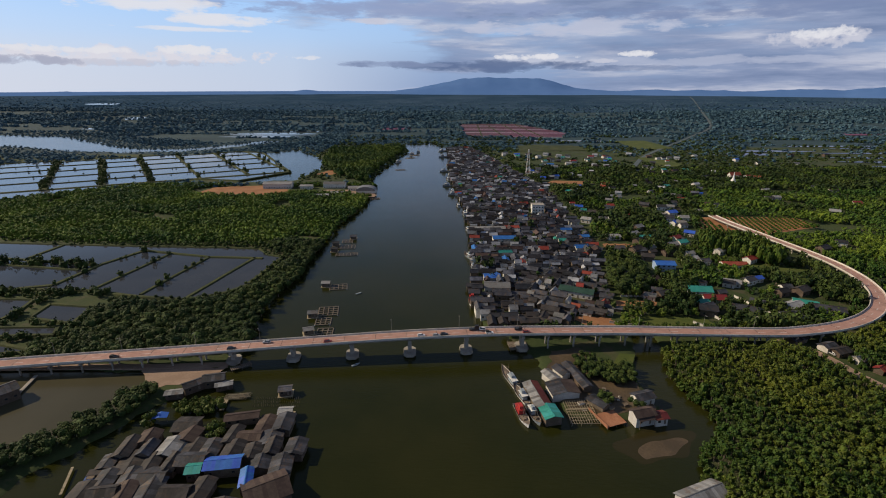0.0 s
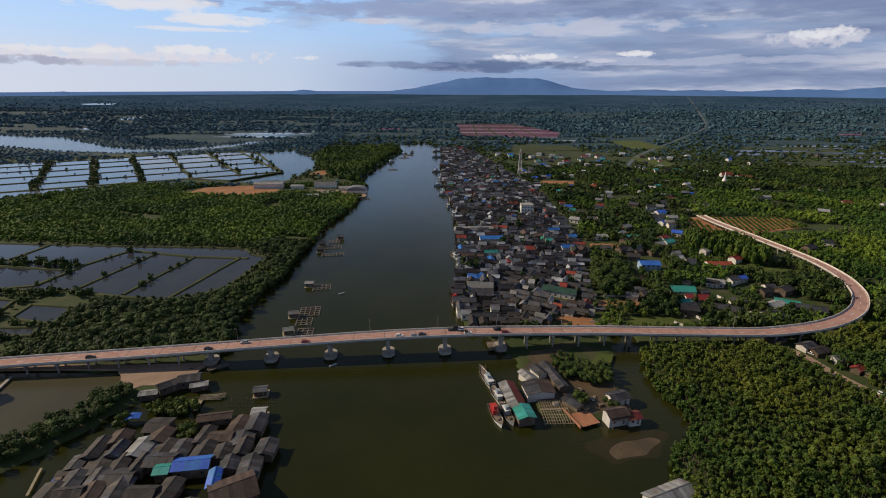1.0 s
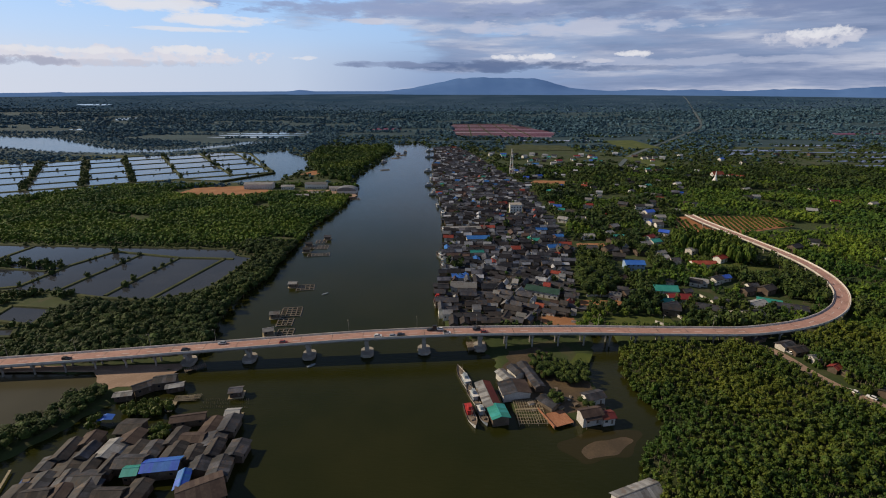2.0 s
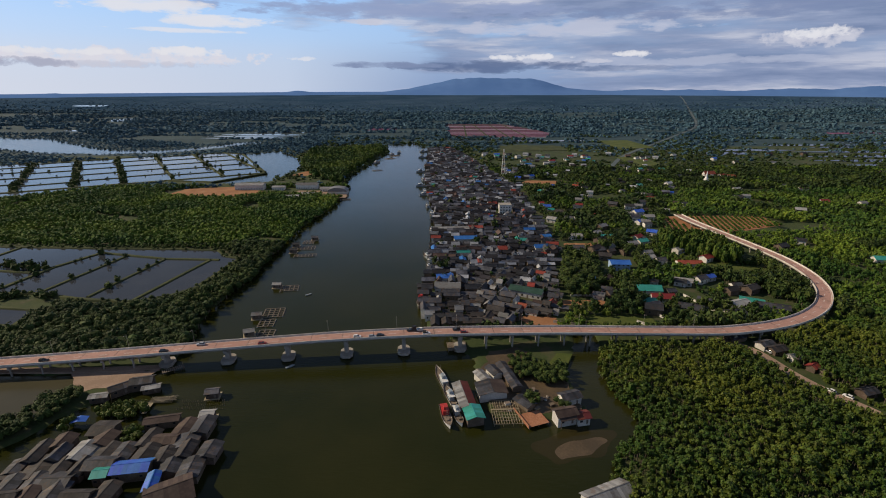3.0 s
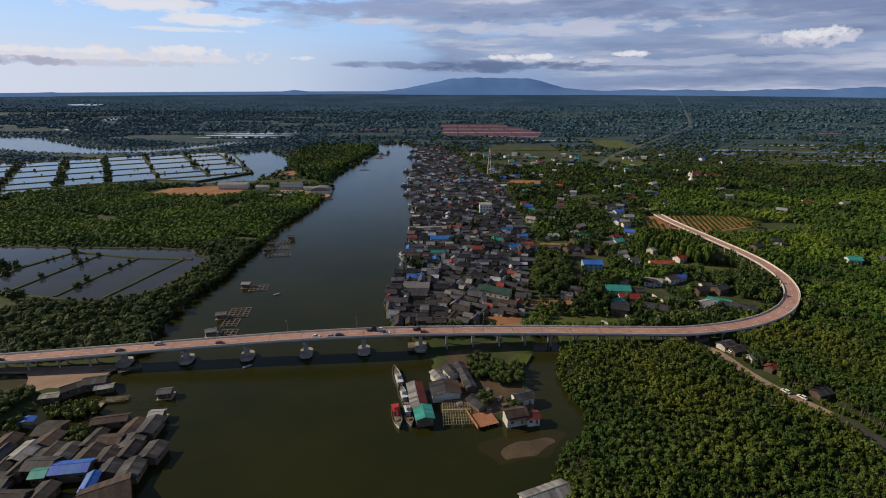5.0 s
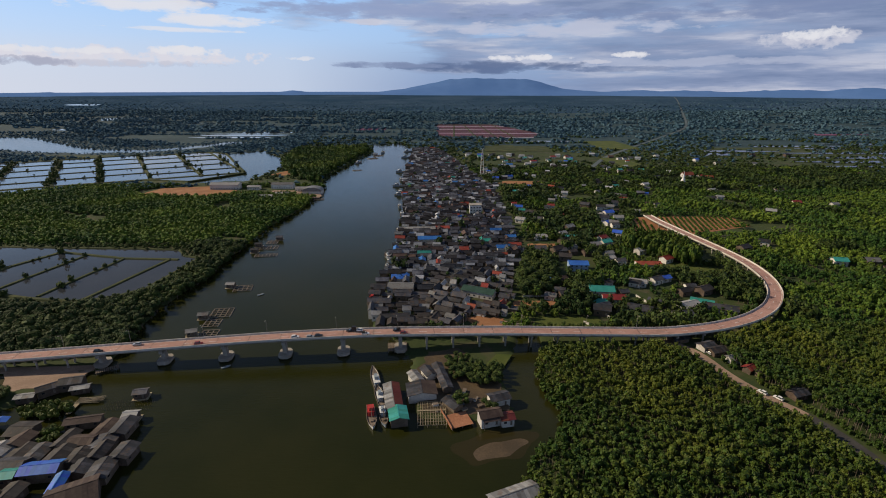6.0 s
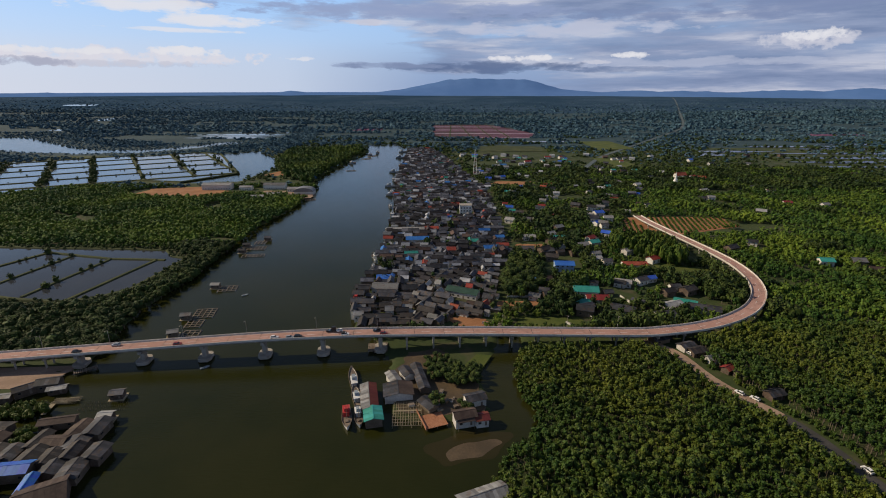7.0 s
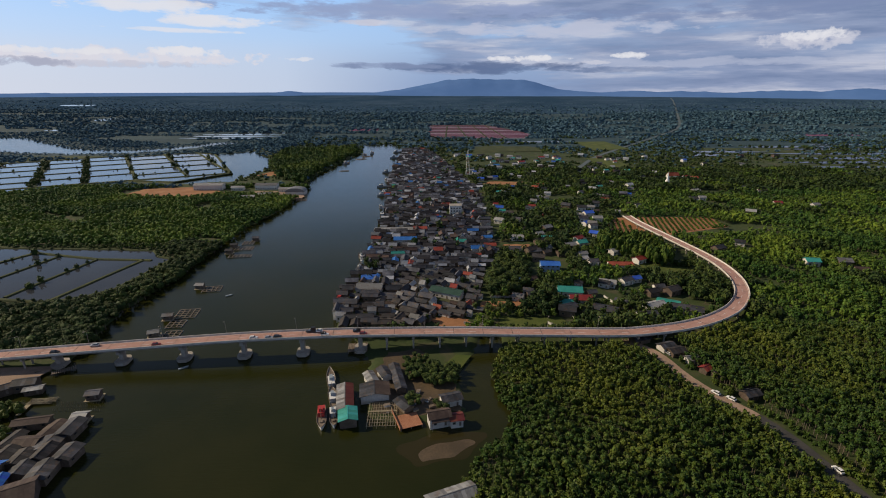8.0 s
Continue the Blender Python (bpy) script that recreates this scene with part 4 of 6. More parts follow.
    for x0, x1 in ((110, 125), (170, 160), (225, 215), (275, 262)):
        part("dyke", Shape().sweep([(-2.4, 0), (-1.6, 0.8), (1.6, 0.8), (2.4, 0)], [(x0, 1362, 1.3), (x1, 1800, 1.3)]), M["bank"], banks)
    for cx, cy, rx, ry in ((-390, 1930, 45, 36), (-1219, 2027, 55, 60), (-1060, 1594, 95, 26), (-820, 1600, 60, 16), (-480, 1350, 110, 14), (-490, 1400, 130, 14), (-480, 1450, 120, 14), (-430, 1500, 110, 12), (-1900, 2866, 80, 70), (-900, 1850, 120, 15),
                           (310, 1258, 110, 16), (620, 1010, 70, 16), (880, 905, 150, 14), (960, 960, 190, 15), (1010, 1030, 200, 14), (1080, 1105, 190, 16), (900, 1150, 120, 12), (700, 1060, 90, 12), (820, 850, 90, 10), (1180, 1200, 160, 16)):
        pts = [(cx + rx * math.cos(a) * (1 + 0.2 * math.sin(3 * a + cx)), cy + ry * math.sin(a) * (1 + 0.25 * math.sin(2 * a + cy))) for a in [i * math.pi / 9 for i in range(18)]]
        sheet("far_pond", pts, M["pond"], "distant pale pond among trees", "pond", 10.0 * 0.16 + 0.004 * (cx % 37))
    for cx, cy, rx, ry, name, mt, label in ((240, 1110, 72, 52, "far_field", "bank", "pale green far field"), (475, 1180, 45, 90, "far_field", "grass", "bright green far field"), (402, 905, 26, 62, "far_field", "grass", "yellow-green far meadow"), (1230, 1455, 90, 40, "pink_field", "pink", "far pink salt field"), (740, 700, 70, 16, "far_field", "grass", "bright green clearing among woods"),
                                            (-145, 1620, 45, 40, "pink_field", "pink", "far pink salt field")):
        sheet(name, [(cx - rx, cy - ry), (cx + rx, cy - ry * 0.8), (cx + rx * 0.9, cy + ry), (cx - rx * 0.9, cy + ry * 0.9)], M[mt], label, "field", 1.7)
    rng = random.Random(12)
    strips = {}
    for k, (x, y, w, h) in enumerate(FAR_STRIPS):
        m = Matrix.Translation((x, y, 0)) @ Matrix.Rotation(rng.uniform(-0.06, 0.06), 4, "Z")
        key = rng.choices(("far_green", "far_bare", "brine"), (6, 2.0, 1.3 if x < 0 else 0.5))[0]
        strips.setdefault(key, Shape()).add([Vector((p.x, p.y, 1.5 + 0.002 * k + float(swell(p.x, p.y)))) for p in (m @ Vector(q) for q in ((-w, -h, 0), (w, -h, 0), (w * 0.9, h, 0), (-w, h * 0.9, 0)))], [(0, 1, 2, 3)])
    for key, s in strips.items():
        tagged(new("far_fields", s.mesh("far_fields", M[key])), {"far_green": "far green field strips tinted for haze between tree belts", "far_bare": "far fallow strips greyed for haze between tree belts", "brine": "far shining flooded strips between tree belts"}[key], "fields", "", "stuff")
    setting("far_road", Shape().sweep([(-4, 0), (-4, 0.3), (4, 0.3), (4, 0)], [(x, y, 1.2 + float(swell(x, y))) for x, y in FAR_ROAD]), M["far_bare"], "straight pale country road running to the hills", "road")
    lane = [(x, y, 1.0) for x, y in TRACK]
    bend = next(i for i, p in enumerate(lane) if p[1] < 178)
    for line, kind, label in ((lane[:bend + 1], "track", "dusty lane between mangroves"), (lane[bend:], "asphalt", "dark asphalt lane between mangroves")):
        setting("road", Shape().sweep([(-2.9, -0.1), (-2.7, 0.12), (2.7, 0.12), (2.9, -0.1)], line), M[kind], label, "road")
    # bare earth and yards
    earth = lambda pts, m, label: sheet("earth_patch", pts, M[m], label, "earth", 1.02, 3.2)
    earth([(-324, 620), (-314, 667), (-248, 682), (-192, 640), (-187, 607), (-252, 605)], "dirt", "bare orange earth building site")
    earth([(-200, 770), (-186, 812), (-156, 800), (-148, 766)], "dirt", "bare orange earth by the lake")
    earth([(-155, 652), (-90, 650), (-84, 605), (-125, 600), (-190, 612)], "track", "pale dusty factory yard")
    earth([(88, 256), (112, 256), (100, 270), (76, 272)], "dirt", "red earth yard behind houses")
    earth([(112, 286), (138, 286), (140, 294), (114, 294)], "dirt", "orange earth yard")
    earth([(150, 700), (205, 690), (215, 715), (165, 722)], "dirt", "orange earth clearing")
    earth([(250, 428), (262, 430), (262, 452), (248, 450)], "dirt", "orange earth beside the orchard")
    earth([(142, 406), (170, 406), (168, 416), (144, 416)], "dirt", "orange earth clearing")
    earth([(116, 250), (165, 250), (160, 270), (124, 272)], "grass", "bright green lawn beside the bridge")
    earth([(240, 335), (280, 330), (284, 360), (246, 366)], "grass", "bright green meadow inside the bend")
    sheet("lawn", [(86, 211), (93, 208), (96, 214), (102, 226), (94, 227), (88, 218)], M["grass"], "yellow green lawn on the peninsula", "lawn", 1.07)
    earth([(-142, 201), (-150, 213), (-123, 213), (-108, 214), (-108, 206), (-122, 199), (-136, 197)], "track", "sandy bank below the bridge")
    sheet("mudflat", [(87 + 11 * math.cos(a) * (1 + 0.12 * math.sin(3 * a + 1)), 157 + 4.4 * math.sin(a) * (1 + 0.15 * math.sin(4 * a)) + 4 * math.cos(a)) for a in [i * math.pi / 20 for i in range(40)]], M["mud"], "brown mudflat showing at the water's edge", "mud", 0.02, 1.5)
    sheet("shallows", [(86 + 17 * math.cos(a) * (1 + 0.15 * math.sin(3 * a)), 159 + 9 * math.sin(a) * (1 + 0.15 * math.sin(5 * a)) + 4 * math.cos(a)) for a in [i * math.pi / 20 for i in range(40)]], M["shallow"], "shallow silty brown water round the mudflat", "water", 0.012, 2.5)
    earth([(53, 210), (56, 181), (68, 177), (94, 179), (93, 196), (90, 207), (82, 221), (74, 233), (58, 230)], "mud", "trodden brown yard among the sheds")
    sheet("orchard", ORCHARD, M["dirt"], "orchard with rows of small trees on orange soil", "orchard", 1.0)
    x, y = np.meshgrid(np.arange(230, 396, 5.2), np.arange(436, 516, 4.6))
    x, y = (x + 0.25 * (y - 444)).ravel(), y.ravel()
    keep = (inside(ORCHARD, x, y) > 1.5) & (near(DECK, x, y) > 7)
    x, y = x[keep], y[keep]
    tagged(new("orchard_trees", planted("orchard_trees", CROWNS_MID, x, y, np.full(len(x), 1.8), np.full(len(x), 1.35), M["leaf_scrub"], 31)), "rows of small yellow-green orchard trees", "trees", "", "stuff")


build_ponds()


# ---------------- houses ----------------
ROOFS = {
    "grey": mat("weathered grey roofing sheet", (0.030, 0.032, 0.040), (0.095, 0.099, 0.115), 0.7, 0.8, 0.12, 0.1, by="object", spread=0.5, third=(0.08, 0.055, 0.042)),
    "pale": mat("pale zinc roofing sheet", (0.20, 0.20, 0.20), (0.34, 0.34, 0.335), 0.5, 0.8, 0.12, 0.1, by="object", spread=0.45, third=(0.17, 0.14, 0.12)),
    "brown": mat("rusty brown roofing sheet", (0.050, 0.034, 0.029), (0.115, 0.080, 0.066), 0.8, 0.8, 0.12, 0.1, by="object", spread=0.3),
    "red": mat("red roof tiles", (0.20, 0.03, 0.024), (0.34, 0.07, 0.05), 0.7, 1, 0.15, 0.1, by="object", spread=0.2),
    # darker roof copy: cloud shadow over the village is put into its colour
    "old": mat("roofing sheet in cloud-shadow tone", (0.026, 0.024, 0.025), (0.068, 0.060, 0.058), 0.75, 0.8, 0.14, 0.1, by="object", spread=0.45, third=(0.06, 0.042, 0.034)),
    "maroon": mat("dark maroon roofing sheet", (0.09, 0.018, 0.016), (0.16, 0.035, 0.03), 0.7, 1, 0.15, 0.1, by="object", spread=0.2),
    "teal": mat("turquoise roofing sheet", (0.03, 0.24, 0.21), (0.07, 0.36, 0.31), 0.5, 1, 0.15, 0.1, by="object", spread=0.15),
    "blue": mat("blue roofing sheet", (0.03, 0.11, 0.42), (0.06, 0.20, 0.58), 0.5, 1, 0.15, 0.1, by="object", spread=0.15),
}
WALLS = {
    "wood": mat("brown plank wall", (0.10, 0.075, 0.055), (0.2, 0.155, 0.12), 0.85, 1.5, 0.3, 0.2, by="object", spread=0.3),
    "white": mat("whitewashed wall", (0.52, 0.50, 0.46), (0.72, 0.70, 0.66), 0.8, 1.2, 0.3, 0.1, by="object", spread=0.15),
    "blue": mat("pale blue wall", (0.25, 0.36, 0.55), (0.38, 0.5, 0.68), 0.8, 1.2, 0.3, 0.1),
}


ROOFS["green"] = mat("dark green roofing sheet", (0.018, 0.045, 0.032), (0.04, 0.085, 0.06), 0.6, 1, 0.15, 0.1, by="object", spread=0.2)
FAR_ROOFS = {
    "grey": mat("mixed grey roofing", (0.026, 0.028, 0.036), (0.150, 0.155, 0.180), 0.7, 0.5, 0.06, 0, by="island", spread=0.8),
    "pale": mat("mixed pale roofing", (0.22, 0.23, 0.25), (0.50, 0.51, 0.54), 0.5, 0.5, 0.06, 0, by="island", spread=0.5),
    "brown": mat("mixed rusty roofing", (0.050, 0.030, 0.028), (0.125, 0.080, 0.066), 0.8, 0.5, 0.06, 0, by="island", spread=0.5),
    "old": mat("mixed dark roofing", (0.014, 0.013, 0.018), (0.050, 0.046, 0.050), 0.75, 0.5, 0.06, 0, by="island", spread=0.5),
    "red": ROOFS["red"], "teal": ROOFS["teal"], "blue": ROOFS["blue"],
}


def house_shapes(w, d, h, rise, over=0.6, lean=0.0):
    """Walls with gables, and a roof of two thick slopes, ridge along x."""
    wall = Shape().add([(-w / 2, -d / 2, -1.3), (w / 2, -d / 2, -1.3), (w / 2, d / 2, -1.3), (-w / 2, d / 2, -1.3),
                        (-w / 2, -d / 2, h), (w / 2, -d / 2, h), (w / 2, d / 2, h), (-w / 2, d / 2, h), (-w / 2, 0, h + rise), (w / 2, 0, h + rise)],
                       [(0, 3, 2, 1), (0, 1, 5, 4), (2, 3, 7, 6), (1, 2, 6, 9, 5), (3, 0, 4, 8, 7), (4, 5, 9, 8), (6, 7, 8, 9)])
    roof = Shape()
    drop = rise * over / (d / 2)
    for s in (-1, 1):
        a = [(-w / 2 - over, 0, h + rise + 0.1), (w / 2 + over, 0, h + rise + 0.1), (w / 2 + over, s * (d / 2 + over), h - drop + 0.1), (-w / 2 - over, s * (d / 2 + over), h - drop + 0.1)]
        b = [(x, y, z + 0.14) for x, y, z in a]
        roof.add(a + b, [(0, 1, 2, 3), (7, 6, 5, 4), (0, 4, 5, 1), (1, 5, 6, 2), (2, 6, 7, 3), (3, 7, 4, 0)])
    roof.box(-w / 2 - over, w / 2 + over, -0.18, 0.18, h + rise + 0.2, h + rise + 0.32)
    if lean:
        y0, z0 = -d / 2 - over * 0.5, h - 0.35
        a = [(-w * 0.45, y0, z0), (w * 0.4, y0, z0), (w * 0.4, y0 - lean, z0 - 0.7), (-w * 0.45, y0 - lean, z0 - 0.7)]
        roof.add(a + [(x, y, z + 0.1) for x, y, z in a], [(0, 3, 2, 1), (4, 5, 6, 7), (0, 1, 5, 4), (1, 2, 6, 5), (2, 3, 7, 6), (3, 0, 4, 7)])
    return wall, roof


def house(w, d, h, rise, wall_mat, roof_mat, label, m, group="", lean=0.0, storeys=1, name="house", category="house", roof2="", sheets=False):
    ob = thing(name, label, category, group, m)
    ws, rs = house_shapes(w, d, h, rise, 0.6, lean)
    wall = part("wall", ws, WALLS[wall_mat], ob)
    if roof2:
        half = Shape().add(rs.v[:8], rs.f[:6])
        rs = Shape().add(rs.v[8:], [tuple(i - 8 for i in f) for f in rs.f[6:]])
        part("roof_slope", half, ROOFS[roof2], ob, f"{roof2} roof slope")
    roof = part("roof", rs, ROOFS[roof_mat], ob, f"{roof_mat} roof")
    if sheets:
        n, over = max(3, round((w + 1.2) / 1.5)), 0.6
        for s in (-1, 1):
            for k in range(n):
                x0, x1 = -w / 2 - over + (w + 1.2) * k / n, -w / 2 - over + (w + 1.2) * (k + 1) / n
                lift = 0.245 + 0.03 * (k % 2)
                a = [(x0, s * 0.2, h + rise + lift - rise * 0.2 / (d / 2)), (x1 + 0.06, s * 0.2, h + rise + lift - rise * 0.2 / (d / 2)), (x1 + 0.06, s * (d / 2 + over + 0.08), h - rise * over / (d / 2) + lift), (x0, s * (d / 2 + over + 0.08), h - rise * over / (d / 2) + lift)]
                tone = roof_mat if not (roof2 and s < 0) else roof2
                part("roofing_sheet", Shape().add(a + [(x, y, z + 0.025) for x, y, z in a], [(0, 1, 2, 3), (7, 6, 5, 4), (0, 4, 5, 1), (1, 5, 6, 2), (2, 6, 7, 3), (3, 7, 4, 0)]), ROOFS[tone], roof)
    for st in range(storeys):
        z = 0.9 + st * 2.8
        n = max(2, int(w / 3.2))
        for k in range(n):
            x = (k + 0.5) / n * w - w / 2
            if st == 0 and k == n // 2:
                part("door", Shape().box(x - 0.45, x + 0.45, -d / 2 - 0.06, -d / 2 - 0.01, 0.0, 2.0), M["wood"], ob)
                continue
            win = part("window", Shape().box(x - 0.65, x + 0.65, -d / 2 - 0.07, -d / 2 - 0.01, z, z + 1.1), M["wood"], ob)
            part("pane", Shape().box(x - 0.55, x + 0.55, -d / 2 - 0.09, -d / 2 - 0.072, z + 0.1, z + 1.0), M["glass"], win)
    if lean:
        for x in (-w * 0.42, w * 0.37):
            part("post", Shape().box(x - 0.07, x + 0.07, -d / 2 - lean - 0.2, -d / 2 - lean - 0.06, -0.8, h - 1.1), M["wood"], ob)
    return ob


def build_town():
    rng = random.Random(4)
    kinds = {}
    styles = [("grey", "wood"), ("grey", "wood"), ("grey", "white"), ("brown", "wood"), ("grey", "wood"), ("pale", "white"), ("brown", "wood"), ("grey", "wood"), ("pale", "wood"), ("red", "white"), ("teal", "white"), ("blue", "white"), ("old", "wood"), ("old", "wood")]
    words = {"old": "shadow-dark sheet", "grey": "weathered grey sheet", "brown": "rusty brown sheet", "pale": "pale zinc sheet", "red": "red tiled", "teal": "turquoise sheet", "blue": "bright blue sheet"}
    spots = []
    # rows of houses in the riverside town, and the stilt village
    for outline, step_x, step_y, turn, seed in ((TOWN, 7.5, 7.4, 0.0, 5), (VILLAGE, 8.0, 7.4, 91.0, 6)):
        x, y, r2 = grid(-200 if outline is VILLAGE else 10, -30 if outline is VILLAGE else 180, 95 if outline is VILLAGE else 240, 185 if outline is VILLAGE else 1110, step_x, seed, 0.16)
        ok = inside(outline, x, y) > 3.5
        for a, b in zip(x[ok], y[ok]):
            if any(abs(a - sx) < rx and abs(b - sy) < ry for sx, sy, rx, ry in SPECIAL_SPOTS) or (outline is VILLAGE and (np.hypot(a + 108, b - 181) < 9 or np.hypot(a + 92, b - 165) < 6)):
                continue
            ang = turn + (5 if outline is TOWN else 6) * float(wavy(a, b, 30, 2)) + rng.uniform(-4, 4)
            if outline is TOWN and a > 58 and b < 345:
                ang -= 26
            if rng.random() < (0.14 if outline is VILLAGE else 0.16):
                ang += 90
            if outline is VILLAGE and (b < 140 and a < -128 or a < -135 or rng.random() < 0.05):
                continue
            spots.append((b, a, ang, outline is VILLAGE))
    spots.sort()
    built, far = 0, []
    for b, a, ang, low in spots:
        k = rng.choices(range(len(styles)), [6, 6, 5, 2, 6, 7 if not low else 1.5, 2.5 if not low else 7, 6, 3.6 if not low else 1.2, 1.1 if not low else 0.05, 0.6 if not low else 0.05, 0.8 if not low else 0.08, 5 if not low else 11, 4 if not low else 11])[0]
        sx, sy, sz = rng.uniform(0.55, 1.4), rng.uniform(0.5, 0.98), rng.uniform(0.65, 1.45)
        if styles[k][0] == "pale":
            sx, sy = sx * 0.7, sy * 0.8
        if low:
            sx, sy, sz = rng.uniform(0.85, 1.5), rng.uniform(0.8, 1.35), rng.uniform(0.55, 0.95)
        m = Matrix.LocRotScale((a, b, 0.95), Euler((0, 0, radians(ang))), (sx, sy, sz))
        if built < 150:
            k = k + 100 * low
            if k not in kinds:
                ro, wa = styles[k % 100]
                kinds[k] = house(7.4, 5.9, 2.9 + 0.2 * (k % 3), 1.2 + 0.3 * (k % 2), wa, ro, f"{'wooden' if wa == 'wood' else 'whitewashed'} riverside house with {words[ro]} roof", m, "riverside houses", lean=2.2 if k % 3 == 0 else 0.0, sheets=low)
            else:
                copy_at(kinds[k], m)
            built += 1
        else:
            far.append((m, styles[k]))
    shapes = {}
    for m, (ro, wa) in far:
        ws, rs = house_shapes(7.4, 5.9, 3.1, 1.3)
        for key, s in ((("wall", wa), ws), (("roof", ro), rs)):
            shapes.setdefault(key, Shape()).add([m @ Vector(p) for p in s.v], s.f)
    for (what, tone), s in shapes.items():
        me = s.mesh(f"far_town_{what}s", (WALLS if what == "wall" else FAR_ROOFS)[tone])
        tagged(new(f"far_town_{what}s", me), f"crowded far town houses, {tone} {what}s", "houses", "", "stuff")


# places kept free for houses of their own kind
SPECIAL_SPOTS = [(105, 524, 12, 9), (49, 457, 22, 6), (55, 421, 13, 8), (36, 311, 12, 9), (36, 327, 8, 6), (90, 300, 12, 8), (-60, 132, 11, 11), (-80, 144, 9, 5), (-89, 142, 4, 4), (-69, 137, 4, 5), (94, 264, 15, 8)]


def build_landmarks():
    at = lambda x, y, a=0.0, z=0.95: pose(x, y, z, 0, 0, a)
    # pale tower block in the town
    ob = thing("apartment_block", "pale concrete block standing above the town roofs", "building", "", at(105, 524))
    part("wall", Shape().box(-6.5, 6.5, -5, 5, -1, 10.5), WALLS["white"], ob)
    part("roof", Shape().box(-6.8, 6.8, -5.3, 5.3, 10.5, 11.0), M["concrete"], ob, "flat concrete roof")
    for st in range(3):
        for k in range(4):
            x = -4.6 + 3.1 * k
            part("window", Shape().box(x - 0.7, x + 0.7, -5.08, -5.01, 1.2 + 3.1 * st, 2.6 + 3.1 * st), M["glass"], ob)
    house(34, 8, 3.6, 1.2, "white", "pale", "long white-roofed riverside warehouse", at(44, 455, 2))
    house(13, 8, 3.6, 1.2, "white", "red", "hall with a bright red roof", at(68, 458, 2))
    house(20, 9, 4.2, 1.6, "white", "blue", "hall with a bright blue sheet roof", at(56, 421, 3))
    house(17, 11, 4.0, 1.6, "white", "pale", "broad pale-roofed riverside house", at(38, 311, -4))
    house(11, 8, 4.4, 1.2, "white", "blue", "blue-roofed house beside the quay", at(36, 327, 4))
    house(22, 9, 4.0, 1.7, "white", "green", "long white hall with dark green roof", at(91, 303, -26))
    house(14, 10, 5.2, 1.6, "blue", "blue", "two-storey house with bright blue roof", at(171, 352, -4), storeys=2)
    house(16, 9, 3.6, 2.2, "white", "teal", "bungalow with turquoise hipped roof", at(174, 305, -6))
    house(14, 8, 3.4, 1.8, "white", "red", "bungalow with dark red roof", at(178, 292, -4))
    house(9, 7, 3.2, 1.6, "white", "teal", "small house with turquoise roof", at(167, 286, -4))
    house(14, 9, 3.4, 1.4, "blue", "grey", "pale blue house with grey roof", at(189, 276, -30))
    house(18, 8, 3.4, 1.4, "white", "red", "long red-roofed house in a garden", at(227, 356, -3))
    house(13, 8, 3.4, 1.5, "white", "pale", "house with pale turquoise roof", at(222, 281, 24))
    house(13, 10, 3.4, 1.5, "white", "teal", "light turquoise-roofed villa among trees", at(232, 284, -30))
    house(18, 9, 3.6, 1.6, "white", "grey", "grey-roofed villa among trees", at(240, 276, -24))
    house(14, 6, 3.4, 1.2, "white", "teal", "turquoise-roofed house among trees", at(184, 427, 5))
    house(38, 15, 6.5, 2.0, "white", "pale", "large pale metal warehouse on bare earth", at(-225, 665, 2), name="warehouse", category="warehouse")
    house(29, 13, 6, 1.8, "white", "pale", "pale metal warehouse by the lake", at(-148, 668, 0), name="warehouse", category="warehouse")
    for x, y, a, ro, wa in ((150, 300, 10, "grey", "wood"), (205, 320, -20, "pale", "white"), (212, 268, 10, "grey", "white"), (204, 285, -40, "grey", "wood"), (190, 330, 5, "grey", "white"), (150, 325, 20, "brown", "wood"), (200, 370, 10, "pale", "white"),
                            (150, 396, 0, "grey", "white"), (166, 390, 12, "grey", "wood"), (178, 400, -10, "pale", "white"), (190, 385, 8, "brown", "wood"), (158, 430, 4, "pale", "white"), (170, 460, -14, "grey", "white"), (180, 495, 6, "pale", "white"),
                            (210, 600, 10, "pale", "white"), (176, 640, -5, "pale", "white"), (230, 680, 14, "red", "white"), (150, 730, 0, "blue", "white"), (380, 720, 5, "red", "white"), (470, 745, 10, "red", "white"), (445, 742, -5, "pale", "white"),
                            (430, 640, 20, "pale", "white"), (520, 640, -12, "brown", "white"), (545, 800, 8, "red", "white"), (190, 860, 0, "blue", "white"), (240, 900, 10, "red", "white"), (150, 990, 0, "blue", "white"), (290, 960, -6, "red", "white"),
                            ):
        house(11, 7.5, 3.2, 1.5, wa, ro, f"country house with {ro} roof among trees", at(x, y, a), "country houses")
    for x, y, a, ro, wa, s in ((196, 240, 20, "grey", "wood", 1.2), (207, 231, 20, "grey", "white", 1.0), (210, 226, 15, "old", "wood", 1.0), (214, 218, 10, "pale", "white", 0.7), (217, 209, 30, "red", "wood", 0.7), (222, 204, 10, "old", "wood", 1.0), (226, 188, 15, "grey", "wood", 0.9)):
        house(8 * s, 5.6 * s, 2.7, 1.1, wa, ro, f"lane-side hut with {ro} roof among mangroves", at(x, y, a), "huts along the lane", sheets=True)
    rng = random.Random(31)
    while len(HOMES) < 190:
        y = rng.uniform(270, 1000)
        x = rng.uniform(120, 150 + 0.32 * y if rng.random() < 0.75 else 200 + 0.75 * y)
        px, py = np.array([x]), np.array([y])
        if inside(TOWN, px, py)[0] > -4 or clearings(px, py)[0] or inside(ORCHARD, px, py)[0] > -14:
            continue
        HOMES.append((x, y))
    joined = {}
